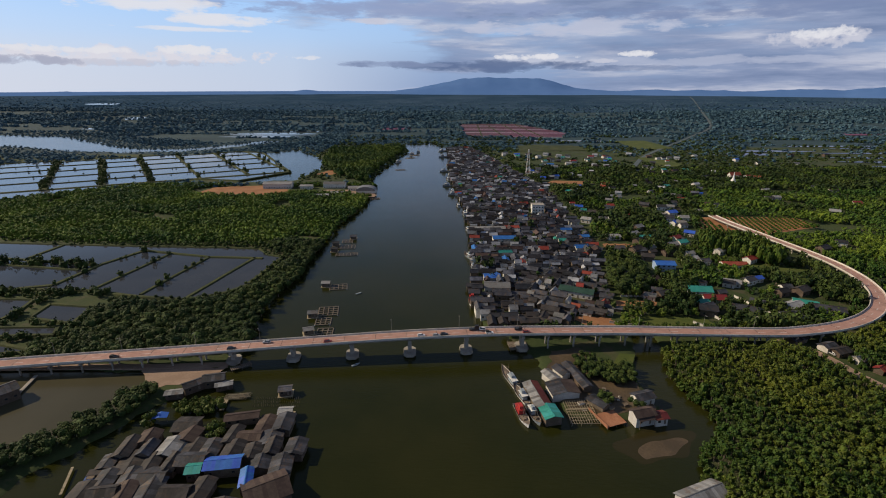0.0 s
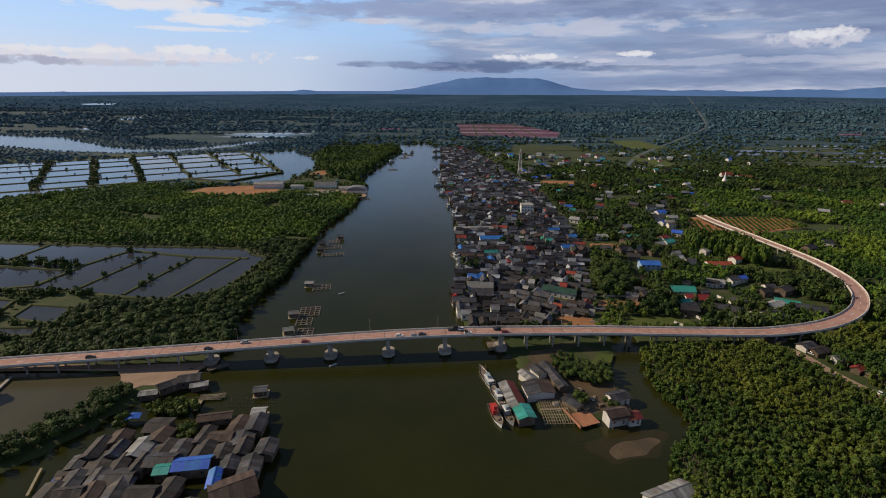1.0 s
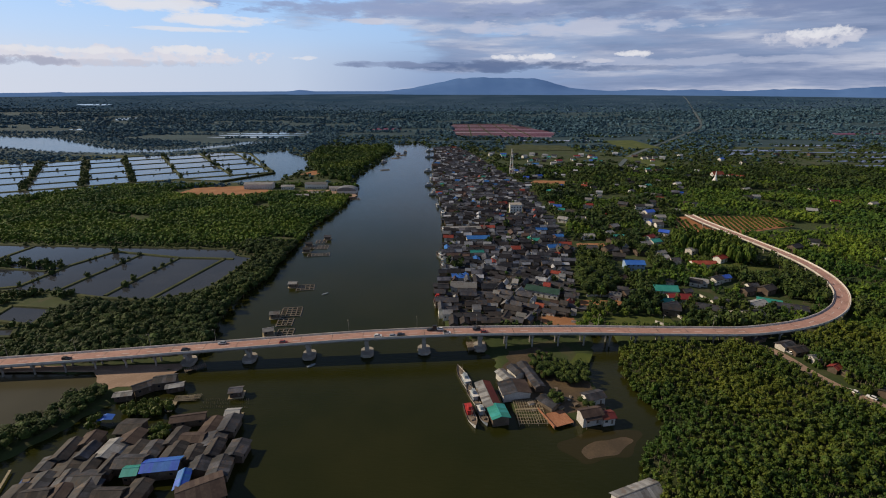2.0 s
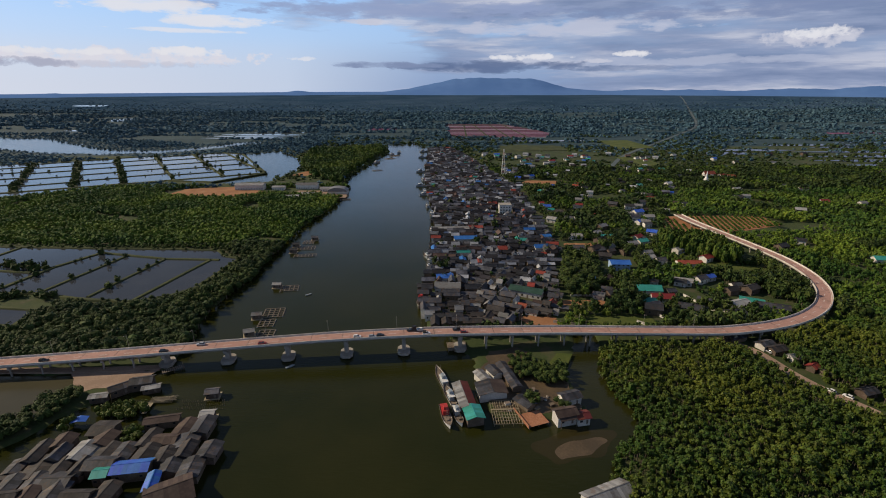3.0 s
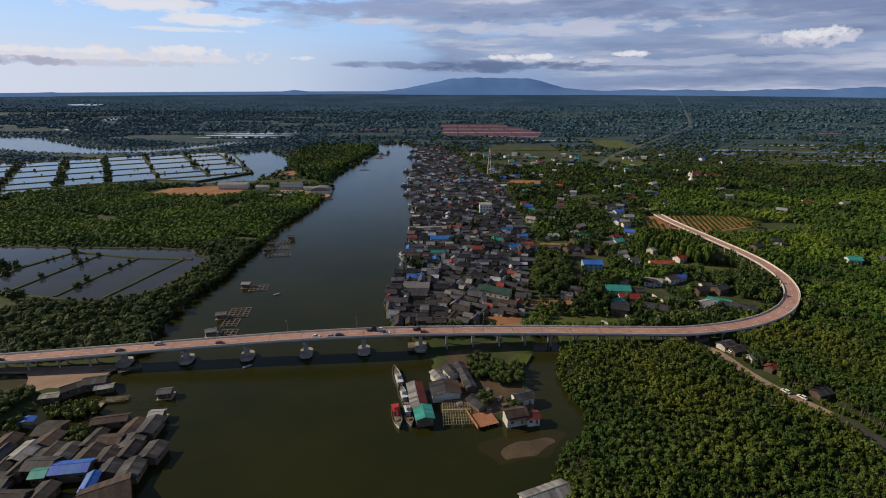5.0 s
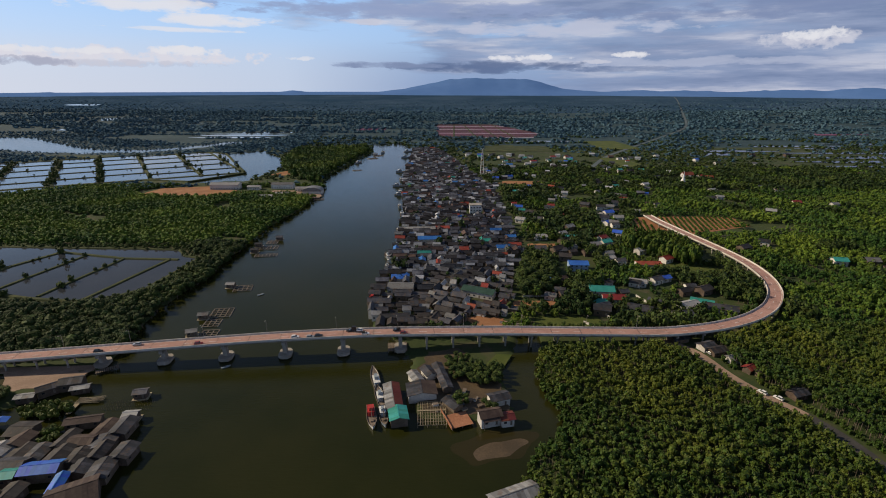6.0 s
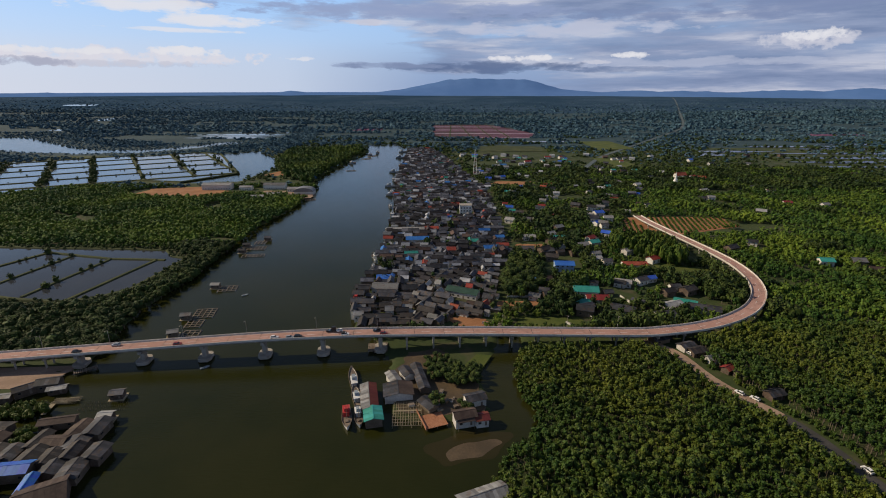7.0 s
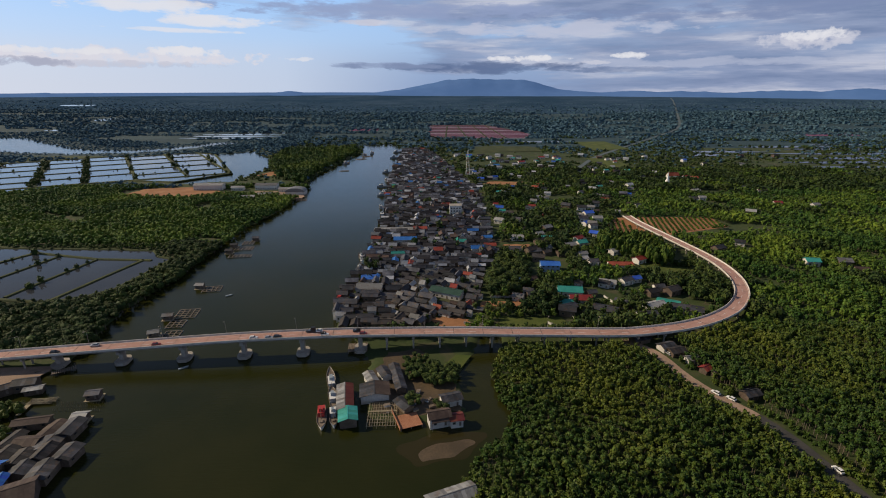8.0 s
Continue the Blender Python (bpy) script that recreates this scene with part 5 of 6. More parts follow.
    for k, (x, y) in enumerate(sorted(HOMES, key=lambda p: p[1])):
        ro, wa = rng.choice((("grey", "white"), ("pale", "white"), ("brown", "wood"), ("grey", "wood"), ("pale", "white"), ("red", "white"), ("pale", "wood"), ("blue", "white"), ("grey", "white"), ("teal", "white")) if rng.random() < 0.5 else (("grey", "white"), ("pale", "white"), ("old", "wood")))
        s = rng.uniform(0.6, 1.1)
        m = Matrix.LocRotScale((x, y, 1.2), Euler((0, 0, rng.uniform(-0.6, 0.6))), (s, s, s * 1.15))
        if k >= 80:
            ws, rs = house_shapes(9, 7, 3.2, 1.5)
            for key, shape in ((("wall", wa), ws), (("roof", ro), rs)):
                joined.setdefault(key, Shape()).add([m @ Vector(p) for p in shape.v], shape.f)
        elif (ro, wa) in COUNTRY:
            copy_at(COUNTRY[ro, wa], m)
        else:
            COUNTRY[ro, wa] = house(9, 7, 3.2, 1.5, wa, ro, f"scattered garden house with {ro} roof among trees", m, "garden houses")
    for (what, tone), shape in joined.items():
        me = shape.mesh(f"far_country_{what}s", (WALLS if what == "wall" else FAR_ROOFS)[tone])
        tagged(new(f"far_country_{what}s", me), f"scattered far country houses, {tone} {what}s", "houses", "", "stuff")


COUNTRY, HOMES = {}, []
build_town()
build_landmarks()


plan_strips()
build_woods()


# ---------------- peninsula and waterside ----------------
M["hull_white"] = mat("white boat paint", (0.62, 0.62, 0.60), (0.80, 0.80, 0.78), 0.45, 0.8, 0.3, 0.05, third=(0.5, 0.46, 0.42))
M["hull_grey"] = mat("faded blue-grey boat paint", (0.22, 0.26, 0.30), (0.36, 0.40, 0.43), 0.5, 0.8, 0.3, 0.05)
M["hull_blue"] = mat("faded blue boat paint", (0.05, 0.10, 0.30), (0.10, 0.18, 0.42), 0.5, 0.8, 0.3, 0.05)
M["red_paint"] = mat("red boat paint", (0.36, 0.03, 0.03), (0.5, 0.07, 0.06), 0.5, 0.8, 0.3, 0.05)
M["bamboo"] = mat("bleached bamboo", (0.28, 0.23, 0.15), (0.44, 0.38, 0.27), 0.8, 2, 0.5, 0.2)
M["deck_red"] = mat("reddish planks", (0.30, 0.13, 0.07), (0.44, 0.22, 0.13), 0.85, 1.5, 0.4, 0.2)


def boat(length, beam, cabin, hull_mat, label, m, group="fishing boats"):
    """A wooden fishing boat: lofted hull, deck, wheelhouse, mast and booms; bow along +x."""
    ob = thing("fishing_boat", label, "boat", group, m)
    n, hull, deck = 11, Shape(), Shape()
    rows = []
    for i in range(n):
        s = i / (n - 1)
        wide = beam / 2 * (0.72 + 0.28 * math.sin(s * 2.2)) * (1 - max(0, (s - 0.55) / 0.45) ** 2.2 * 0.97)
        sheer = 1.1 + 1.5 * max(0, s - 0.4) ** 2 * 2.2 + 0.35 * (1 - s) ** 2
        x = (s - 0.5) * length
        rows.append([(x - 0.04 * length * (s > 0.9), -wide * 0.45, -0.6), (x, -wide * 0.85, 0.3), (x + 0.03 * length * s, -wide, sheer), (x + 0.03 * length * s, wide, sheer), (x, wide * 0.85, 0.3), (x - 0.04 * length * (s > 0.9), wide * 0.45, -0.6)])
    for r in rows:
        hull.v += r
    for i in range(n - 1):
        for j in (0, 1, 3, 4, 5):
            a, b = i * 6 + j, i * 6 + (j + 1) % 6
            hull.f.append((a, b, b + 6, a + 6))
    hull.f += [(0, 5, 4, 3, 2, 1), tuple((n - 1) * 6 + j for j in range(6))]
    part("hull", hull, M[hull_mat], ob)
    for i in range(n - 1):
        a, b = rows[i], rows[i + 1]
        deck.add([(a[2][0], a[2][1] * 0.95, a[2][2] - 0.35), (b[2][0], b[2][1] * 0.95, b[2][2] - 0.35), (b[3][0], b[3][1] * 0.95, b[3][2] - 0.35), (a[3][0], a[3][1] * 0.95, a[3][2] - 0.35)], [(0, 1, 2, 3)])
    part("deck", deck, M["wood"], ob, "worn wooden deck")
    for s in (2, 3):
        part("rail", Shape().sweep([(-0.09, -0.05), (-0.09, 0.1), (0.09, 0.1), (0.09, -0.05)], [r[s] for r in rows]), M["wood"], ob)
    x0, x1, w = -0.32 * length, -0.02 * length, beam * 0.3
    house_ = part("wheelhouse", Shape().box(x0, x1, -w, w, 0.9, 3.2, 0.12), M[cabin], ob)
    part("cabin_roof", Shape().box(x0 - 0.4, x1 + 0.5, -w - 0.3, w + 0.3, 3.2, 3.38, 0.05), M["hull_white"] if cabin != "red_paint" else M["red_paint"], ob)
    for k in range(3):
        x = x0 + (k + 0.5) / 3 * (x1 - x0)
        part("window", Shape().box(x - 0.3, x + 0.3, -w - 0.02, w + 0.02, 2.1, 2.8), M["glass"], house_)
    part("upper_cabin", Shape().box(x0 + 0.12 * length, x1 - 0.3, -w * 0.7, w * 0.7, 3.38, 4.7, 0.1), M[cabin], ob)
    part("mast", Shape().tube((0.1 * length, 0, 1.0), (0.1 * length, 0, 7.6), 0.11, 0.06, 6), M["wood"], ob)
    part("boom", Shape().tube((0.1 * length, 0, 5.6), (0.36 * length, 0, 3.4), 0.07, 0.05, 6), M["wood"], ob)
    part("hatch", Shape().box(0.14 * length, 0.26 * length, -beam * 0.16, beam * 0.16, 1.0, 1.7, 0.06), M["wood"], ob)
    return ob


def along(x0, y0, x1, y1, z=0.0, scale=1.0):
    a = math.atan2(y1 - y0, x1 - x0)
    return Matrix.LocRotScale(((x0 + x1) / 2, (y0 + y1) / 2, z), Euler((0, 0, a)), (scale,) * 3)


def build_boats():
    boat(20, 4.2, "hull_grey", "hull_white", "white fishing boat moored outside the quay shed", along(35.6, 194.5, 30.4, 214))
    boat(15, 3.9, "hull_grey", "hull_white", "white and grey fishing boat moored beside the quay", along(38.2, 184, 34.4, 198))
    boat(15.5, 4.2, "red_paint", "hull_white", "white fishing boat with dark red wheelhouse", along(33, 184, 36.2, 168.5))
    boat(12.5, 3.5, "hull_grey", "hull_grey", "grey fishing boat tucked against the quay", along(38.2, 182, 41.2, 170))
    first = boat(18, 5.2, "red_paint", "hull_white", "white fishing boat with red wheelhouse at town quay", along(20.5, 303, 19.5, 284))
    small = boat(14, 4.0, "hull_grey", "hull_grey", "grey fishing boat along the town quay", along(25, 345, 23.5, 331))
    for x, y, a, s in ((24, 358, 100, 0.9), (22, 382, 110, 1.1), (25, 373, 70, 0.8), (27, 412, 95, 0.9), (25, 460, 100, 1.0), (25, 520, 95, 1.3), (19, 560, 100, 1.0), (16, 624, 10, 1.2), (14, 640, 95, 1.2), (10, 681, 0, 1.3),
                       (9, 730, 100, 1.2), (6, 800, 5, 1.4), (10, 860, 95, 1.3), (4, 970, 0, 1.5), (2, 1060, 20, 1.4), (-100, 640, 95, 1.0), (-80, 900, 60, 1.3), (-62, 1010, 70, 1.3), (-50, 1040, 80, 1.4)):
        copy_thing(small, Matrix.LocRotScale((x, y, 0), Euler((0, 0, radians(a))), (s, s, s)))
    # a small open skiff
    for x, y in ((-57, 307), (-44, 217)):
        sk = thing("skiff", "small grey open skiff adrift on the river", "boat", "", pose(x, y, 0.05, 0, 0, 40))
        part("hull", Shape().prism([(-2, -0.5), (1, -0.6), (2.4, 0), (1, 0.6), (-2, 0.5)], -0.2, 0.5, 1.1), M["hull_grey"], sk)
        part("thwart", Shape().box(-0.3, 0.0, -0.5, 0.5, 0.5, 0.56), M["wood"], sk)


build_boats()


def build_peninsula():
    at = lambda x, y, a=0.0, z=0.95: pose(x, y, z, 0, 0, a)
    house(18, 6.4, 2.8, 0.9, "wood", "pale", "long quay shed, one roof slope grey, one dark red", at(42.8, 187.2, 100), roof2="maroon", name="quay_shed", category="shed", sheets=True)
    house(8.2, 7.0, 2.9, 1.0, "wood", "teal", "open quay shed with bright turquoise roof", at(46.2, 174.4, 101), name="quay_shed", category="shed", sheets=True)
    house(9.5, 12.5, 3.0, 1.3, "white", "grey", "broad workshop with weathered grey roof", at(55.5, 191.8, 98), name="workshop", category="shed", roof2="brown", sheets=True)
    house(8, 4.2, 2.8, 0.8, "white", "pale", "narrow white shed with pale roof", at(52.3, 202.5, 116), name="shed", category="shed", sheets=True)
    house(7.5, 4.6, 2.9, 1.0, "white", "grey", "small white house with mossy grey roof", at(58.4, 206.6, 116), sheets=True)
    house(21, 4.2, 2.8, 0.8, "wood", "grey", "long narrow shed with dark grey roof", at(65, 203, 104), name="shed", category="shed", sheets=True)
    house(8, 5.2, 2.3, 0.8, "wood", "grey", "low shed with dull grey roof by the rack", at(69.4, 182.6, 128), name="shed", category="shed", sheets=True)
    house(8.8, 5.4, 4.2, 1.3, "white", "brown", "two-storey white house with brown-red roof at the water", at(84.6, 172.6, 14), storeys=1, lean=1.4, sheets=True)
    house(5.2, 4.8, 2.8, 0.9, "white", "maroon", "white annex with dark red roof over the water", at(91.8, 172.4, 10), sheets=True)
    house(8.6, 5.6, 3.2, 1.1, "white", "grey", "white house with weathered grey roof", at(90, 185.6, 18), sheets=True)
    house(16.5, 7.2, 2.6, 1.6, "white", "pale", "lone white barn with long pale roof", at(88.8, 130.6, 22), name="barn", category="barn", sheets=True)
    # bamboo drying rack on stakes
    rack = thing("drying_rack", "bleached bamboo rack on stakes over the water", "rack", "", pose(60.3, 178, 0, 0, 0, 2))
    for k in range(12):
        x = -6 + k * 1.09
        part("pole", Shape().tube((x, -8, 1.5), (x + random.uniform(-0.3, 0.3), 8, 1.6), 0.09, 0.09, 5), M["bamboo"], rack)
    for k in range(9):
        y = -8 + k * 2.0
        part("crossbar", Shape().tube((-6.3, y, 1.4), (6.3, y + random.uniform(-0.4, 0.4), 1.4), 0.08, 0.08, 5), M["bamboo"], rack)
        for x in (-6, -2, 2, 6):
            part("stake", Shape().tube((x, y, -2), (x, y, 1.9), 0.09, 0.07, 5), M["bamboo"], rack)
    part("walkway", Shape().box(-6.2, 6.2, 1.0, 1.6, 1.66, 1.74), M["bamboo"], rack)
    # reddish plank platform
    plat = thing("plank_platform", "reddish plank platform on posts at the shore", "platform", "", pose(71.8, 173.6, 1.2, 0, 0, 20))
    for k in range(16):
        part("plank", Shape().box(-4.8 + k * 0.6, -4.25 + k * 0.6, -4.6, 4.4, random.uniform(-0.03, 0.02), 0.1), M["deck_red"], plat)
    for x, y in ((-4.5, -4.2), (0, -4.2), (4.6, -4.2), (-4.5, 4), (4.6, 4)):
        part("post", Shape().tube((x, y, -2.5), (x, y, 0.0), 0.14, 0.14, 6), M["wood"], plat)
    part("side_wall", Shape().box(-5.1, -4.85, -4.6, 8.5, -0.5, 0.9), M["deck_red"], plat)
    # crates and drums in the yard
    rng = random.Random(8)
    for k in range(26):
        x, y = rng.uniform(60, 82), rng.uniform(178, 200)
        if wet(np.array([x]), np.array([y]))[0] > -2 or (47 < x < 64 and 184 < y < 199) or near([(62, 214), (68, 192)], np.array([x]), np.array([y]))[0] < 4:
            continue
        s = rng.uniform(0.5, 1.3)
        box = thing("crate", "weathered wooden crate lying in the yard", "crate", "crates in the yard", pose(x, y, 1.0, 0, 0, rng.uniform(0, 90)))
        part("side", Shape().box(-s, s, -s * 0.6, s * 0.6, 0, s * 0.8), rng.choice((M["wood"], M["bamboo"], M["hull_white"])), box)
        part("lid", Shape().box(-s * 1.05, s * 1.05, -s * 0.65, s * 0.65, s * 0.8 + 0.004, s * 0.8 + 0.08), M["wood"], box)
    # jetty beside the bridge pier
    jet = thing("jetty", "dark wooden jetty on stilts beside the bridge", "jetty", "", pose(41, 236, 0, 0, 0, 5))
    for k in range(14):
        part("plank", Shape().box(-5 + k * 0.75, -4.35 + k * 0.75, -6, 3, 1.3, 1.42), M["wood"], jet)
    for x in (-4.6, -1.5, 1.6, 4.6):
        for y in (-5.6, -1.5, 2.6):
            part("stilt", Shape().tube((x, y, -2), (x, y, 2.4), 0.13, 0.11, 6), M["wood"], jet)
    # walls of the gardens by the bridge
    for x0, y0, x1, y1 in ((100, 262, 118, 256), (120, 300, 138, 300), (150, 262, 158, 252), (196, 300, 204, 274), (166, 272, 172, 254), (142, 283, 152, 283)):
        w = thing("garden_wall", "low white garden wall round a yard", "wall", "garden walls", along(x0, y0, x1, y1, 0.9))
        L = math.hypot(x1 - x0, y1 - y0) / 2
        part("panel", Shape().box(-L, L, -0.12, 0.12, -0.2, 1.5), WALLS["white"], w)
        part("coping", Shape().box(-L, L, -0.2, 0.2, 1.504, 1.64), M["concrete"], w)


build_peninsula()


def cage(m, nx, ny, label="floating fish cage raft of dark timber frames"):
    ob = thing("fish_cage", label, "raft", "fish cages on the river", m)
    for i in range(nx + 1):
        part("beam", Shape().box(-nx * 1.5 + i * 3 - 0.25, -nx * 1.5 + i * 3 + 0.25, -ny * 1.5, ny * 1.5, 0.1, 0.42), M["wood"], ob)
    for j in range(ny + 1):
        part("beam", Shape().box(-nx * 1.5, nx * 1.5, -ny * 1.5 + j * 3 - 0.25, -ny * 1.5 + j * 3 + 0.25, 0.42, 0.6), M["wood"], ob)
        for i in (0, nx):
            part("float", Shape().tube((-nx * 1.5 + i * 3, -ny * 1.5 + j * 3 - 0.6, -0.05), (-nx * 1.5 + i * 3, -ny * 1.5 + j * 3 + 0.6, -0.05), 0.35, 0.35, 8), M["hull_grey"], ob)
    return ob


def build_rafts():
    for x, y, a, nx, ny in ((-71.5, 279, 8, 4, 4), (-71.5, 265, 6, 3, 3), (-67.5, 251.5, 5, 3, 3), (-73, 318, 10, 4, 3), (-84, 408, 5, 5, 3), (-80, 388, 8, 6, 2), (-86, 424, 5, 3, 3), (-62, 960, 40, 6, 4), (-55, 1000, 50, 6, 4), (-70, 820, 20, 5, 3), (-84, 600, 10, 4, 3)):
        cage(pose(x, y, 0, 0, 0, a), nx, ny)
    for x, y, a, ro in ((-79.5, 272, 10, "pale"), (-82, 320, 0, "pale"), (-76.5, 250.5, 20, "pale"), (-92, 396, 0, "grey"), (-94, 412, 5, "grey"), (-82, 432, 8, "grey"), (-72, 192.5, 10, "grey"), (-67, 176.5, 5, "pale")):
        ob = house(5.2, 4.2, 2.3, 0.8, "wood", ro, f"small raft hut with {ro} sheet roof on the water", pose(x, y, 0.75, 0, 0, a), "raft huts", name="raft_hut", category="hut")
        part("raft", Shape().box(-3.4, 3.4, -2.9, 2.9, -0.9, -0.45), M["bamboo"], ob)
    house(13, 4.5, 2.6, 0.9, "wood", "brown", "long low hut with rusty brown roof", pose(-84, 172.5, 0.75, 0, 0, 12), name="hut", category="hut")
    # stakes of a fish trap
    trap = thing("fish_trap", "rows of thin stakes standing in shallow water", "fish trap")
    for k in range(22):
        for j in range(3):
            x, y = -84 + k * 0.95, 188.5 - j * 2.6 + random.uniform(-0.3, 0.3)
            part("stake", Shape().tube((x, y, -1.5), (x + random.uniform(-0.2, 0.2), y, random.uniform(0.7, 1.5)), 0.09, 0.06, 5), M["wood"], trap)
    pile = thing("bamboo_platform", "ragged bamboo landing stage heaped with poles", "platform", "", pose(-93, 189.5, 0, 0, 0, 8))
    for k in range(26):
        y = random.uniform(-2, 2)
        part("pole", Shape().tube((-5 + random.uniform(-1, 1), y, 0.6 + random.random() * 0.7), (4.5 + random.uniform(-1, 1.5), y + random.uniform(-1, 1), 0.6 + random.random() * 0.7), 0.11, 0.09, 5), M["bamboo"], pile)
    for k in range(8):
        x = -4.5 + k * 1.25
        part("stake", Shape().tube((x, random.uniform(-2, 2), -1.8), (x, random.uniform(-2, 2), 1.7), 0.1, 0.08, 5), M["wood"], pile)
    for k in range(6):
        part("gangplank", Shape().box(-5.6 + k * 0.35, -5.3 + k * 0.35, -9.5, -1.5, 0.75, 0.84), M["bamboo"], pile)
    # sheds on the sandy bank
    house(8, 5, 2.8, 1.1, "wood", "grey", "dark shed on the sandy bank", pose(-116, 195.5, 0.9, 0, 0, 40), name="shed", category="shed", sheets=True)
    house(9, 6, 3.2, 1.3, "wood", "grey", "dark grey-roofed hut below the bridge", pose(-108, 200, 0.9, 0, 0, 14), sheets=True)
    house(7, 3.4, 2.2, 0.5, "wood", "pale", "lean hut with pale sheet roof", pose(-102, 196.5, 0.6, 0, 0, 18), name="hut", category="hut", sheets=True)
    house(7, 3.4, 2.2, 0.5, "wood", "pale", "small hut with pale roof by bushes", pose(-121.5, 189.5, 0.9, 0, 0, 12), name="hut", category="hut", sheets=True)
    house(20, 9, 4.4, 1.8, "wood", "grey", "grey-roofed shed standing over the pond", pose(-201, 184, 0.9, 0, 0, 52), name="shed", category="shed", sheets=True)
    walk_ = thing("footbridge", "narrow concrete causeway across the pond", "causeway", "", along(-198, 206, -194, 188, 0.5))
    part("slab", Shape().box(-9.5, 9.5, -0.8, 0.8, 0, 0.4), M["concrete"], walk_)
    for x in (-8, -3, 2, 7):
        part("post", Shape().tube((x, 0, -2.5), (x, 0, 0), 0.2, 0.2, 6), M["concrete"], walk_)
    setting("road", Shape().sweep([(-2.4, -0.6), (-2.2, 0.1), (2.2, 0.1), (2.4, -0.6)], [tuple(p) + (1.05,) for p in spline([(-320, 205), (-240, 212), (-184, 214), (-146, 214), (-108, 216)], 6)]), M["track"], "pale embankment road along the pond", "road")
    jet = thing("jetty", "broken timber landing stage below the bridge", "jetty", "", pose(-101, 214, 0, 0, 0, 35))
    for k in range(12):
        part("plank", Shape().box(-5 + k * 0.85, -4.4 + k * 0.85, -1.6, 1.6, 1.0 + random.uniform(0, 0.25), 1.12 + random.uniform(0.2, 0.3)), M["wood"], jet)
    for x in (-4.5, 0, 4.5):
        for y in (-1.5, 1.5):
            part("stilt", Shape().tube((x, y, -2), (x + random.uniform(-0.4, 0.4), y, 2.8), 0.13, 0.1, 6), M["wood"], jet)
    # village landmarks
    house(14, 12, 3.6, 2.4, "wood", "brown", "large house with mottled rusty brown roof", pose(-60, 132, 0.95, 0, 0, 30), sheets=True)
    house(12, 6, 3.4, 1.2, "wood", "blue", "house with bright blue sheet roof", pose(-80, 144.5, 0.95, 0, 0, 8), sheets=True)
    house(4.5, 5, 3.2, 0.9, "wood", "teal", "lean shed with turquoise roof", pose(-89.5, 142, 0.95, 0, 0, 8), name="shed", category="shed", sheets=True)
    house(8, 3.6, 3.2, 0.9, "wood", "blue", "small shed with pale blue roof", pose(-69, 137.5, 0.95, 0, 0, 104), name="shed", category="shed", sheets=True)
    barge = thing("house_barge", "low dark barge with blue sides beside stilt houses", "barge", "", along(-128, 141, -117, 143.5))
    part("hull", Shape().prism([(-6, -1.6), (5, -1.6), (6.6, 0), (5, 1.6), (-6, 1.6)], -0.4, 1.1, 1.06), M["hull_blue"], barge, "faded blue hull")
    part("deck", Shape().box(-5.8, 5.0, -1.4, 1.4, 1.104, 1.2), M["wood"], barge)
    part("awning", Shape().box(-5.4, 3.6, -1.7, 1.7, 2.6, 2.72, 0.04), ROOFS["old"], barge, "dark sheet awning")
    for x in (-5.2, -2.4, 0.4, 3.3):
        for y in (-1.5, 1.5):
            part("post", Shape().tube((x, y, 1.15), (x, y, 2.62), 0.06, 0.06, 5), M["wood"], barge)
    # gangway of planks at the village edge
    gang = thing("gangway", "long pale plank gangway on stakes", "gangway", "", along(-132, 133, -137, 146))
    for k in range(9):
        part("plank", Shape().box(-7 + k * 1.55, -5.52 + k * 1.55, -0.45, 0.45, 0.9, 0.98), M["bamboo"], gang)
    for k in range(5):
        part("stake", Shape().tube((-6.6 + k * 3.2, 0.4, -1.5), (-6.6 + k * 3.2, 0.4, 1.3), 0.08, 0.06, 5), M["wood"], gang)
    tarp = thing("tarpaulin_shelter", "shelter under a bright blue tarpaulin", "shelter", "", pose(-119, 173, 0.9, 0, 0, 15))
    part("tarpaulin", Shape().add([(-3, -2, 1.9), (0, -2.2, 2.7), (3, -2, 1.9), (3.1, 2, 1.8), (0, 2.2, 2.6), (-3.1, 2, 1.8), (-3, -2, 1.86), (0, -2.2, 2.66), (3, -2, 1.86), (3.1, 2, 1.76), (0, 2.2, 2.56), (-3.1, 2, 1.76)],
                                  [(0, 1, 4, 5), (1, 2, 3, 4), (6, 11, 10, 7), (7, 10, 9, 8), (0, 6, 7, 1), (1, 7, 8, 2), (2, 8, 9, 3), (3, 9, 10, 4), (4, 10, 11, 5), (5, 11, 6, 0)]), ROOFS["blue"], tarp)
    for x in (-2.8, 2.8):
        for y in (-1.8, 1.8):
            part("post", Shape().tube((x, y, -0.5), (x, y, 1.82), 0.06, 0.06, 5), M["wood"], tarp)


build_rafts()


# ---------------- traffic ----------------
CAR_PAINT = {
    "white": mat("white car paint", (0.7, 0.7, 0.7), (0.8, 0.8, 0.8), 0.3, 2, 0.5, 0),
    "dark": mat("dark car paint", (0.02, 0.02, 0.022), (0.04, 0.04, 0.045), 0.3, 2, 0.5, 0),
    "silver": mat("silver car paint", (0.4, 0.41, 0.42), (0.5, 0.51, 0.52), 0.3, 2, 0.5, 0, metal=0.4),
    "red": mat("maroon car paint", (0.2, 0.03, 0.03), (0.3, 0.05, 0.05), 0.3, 2, 0.5, 0),
}


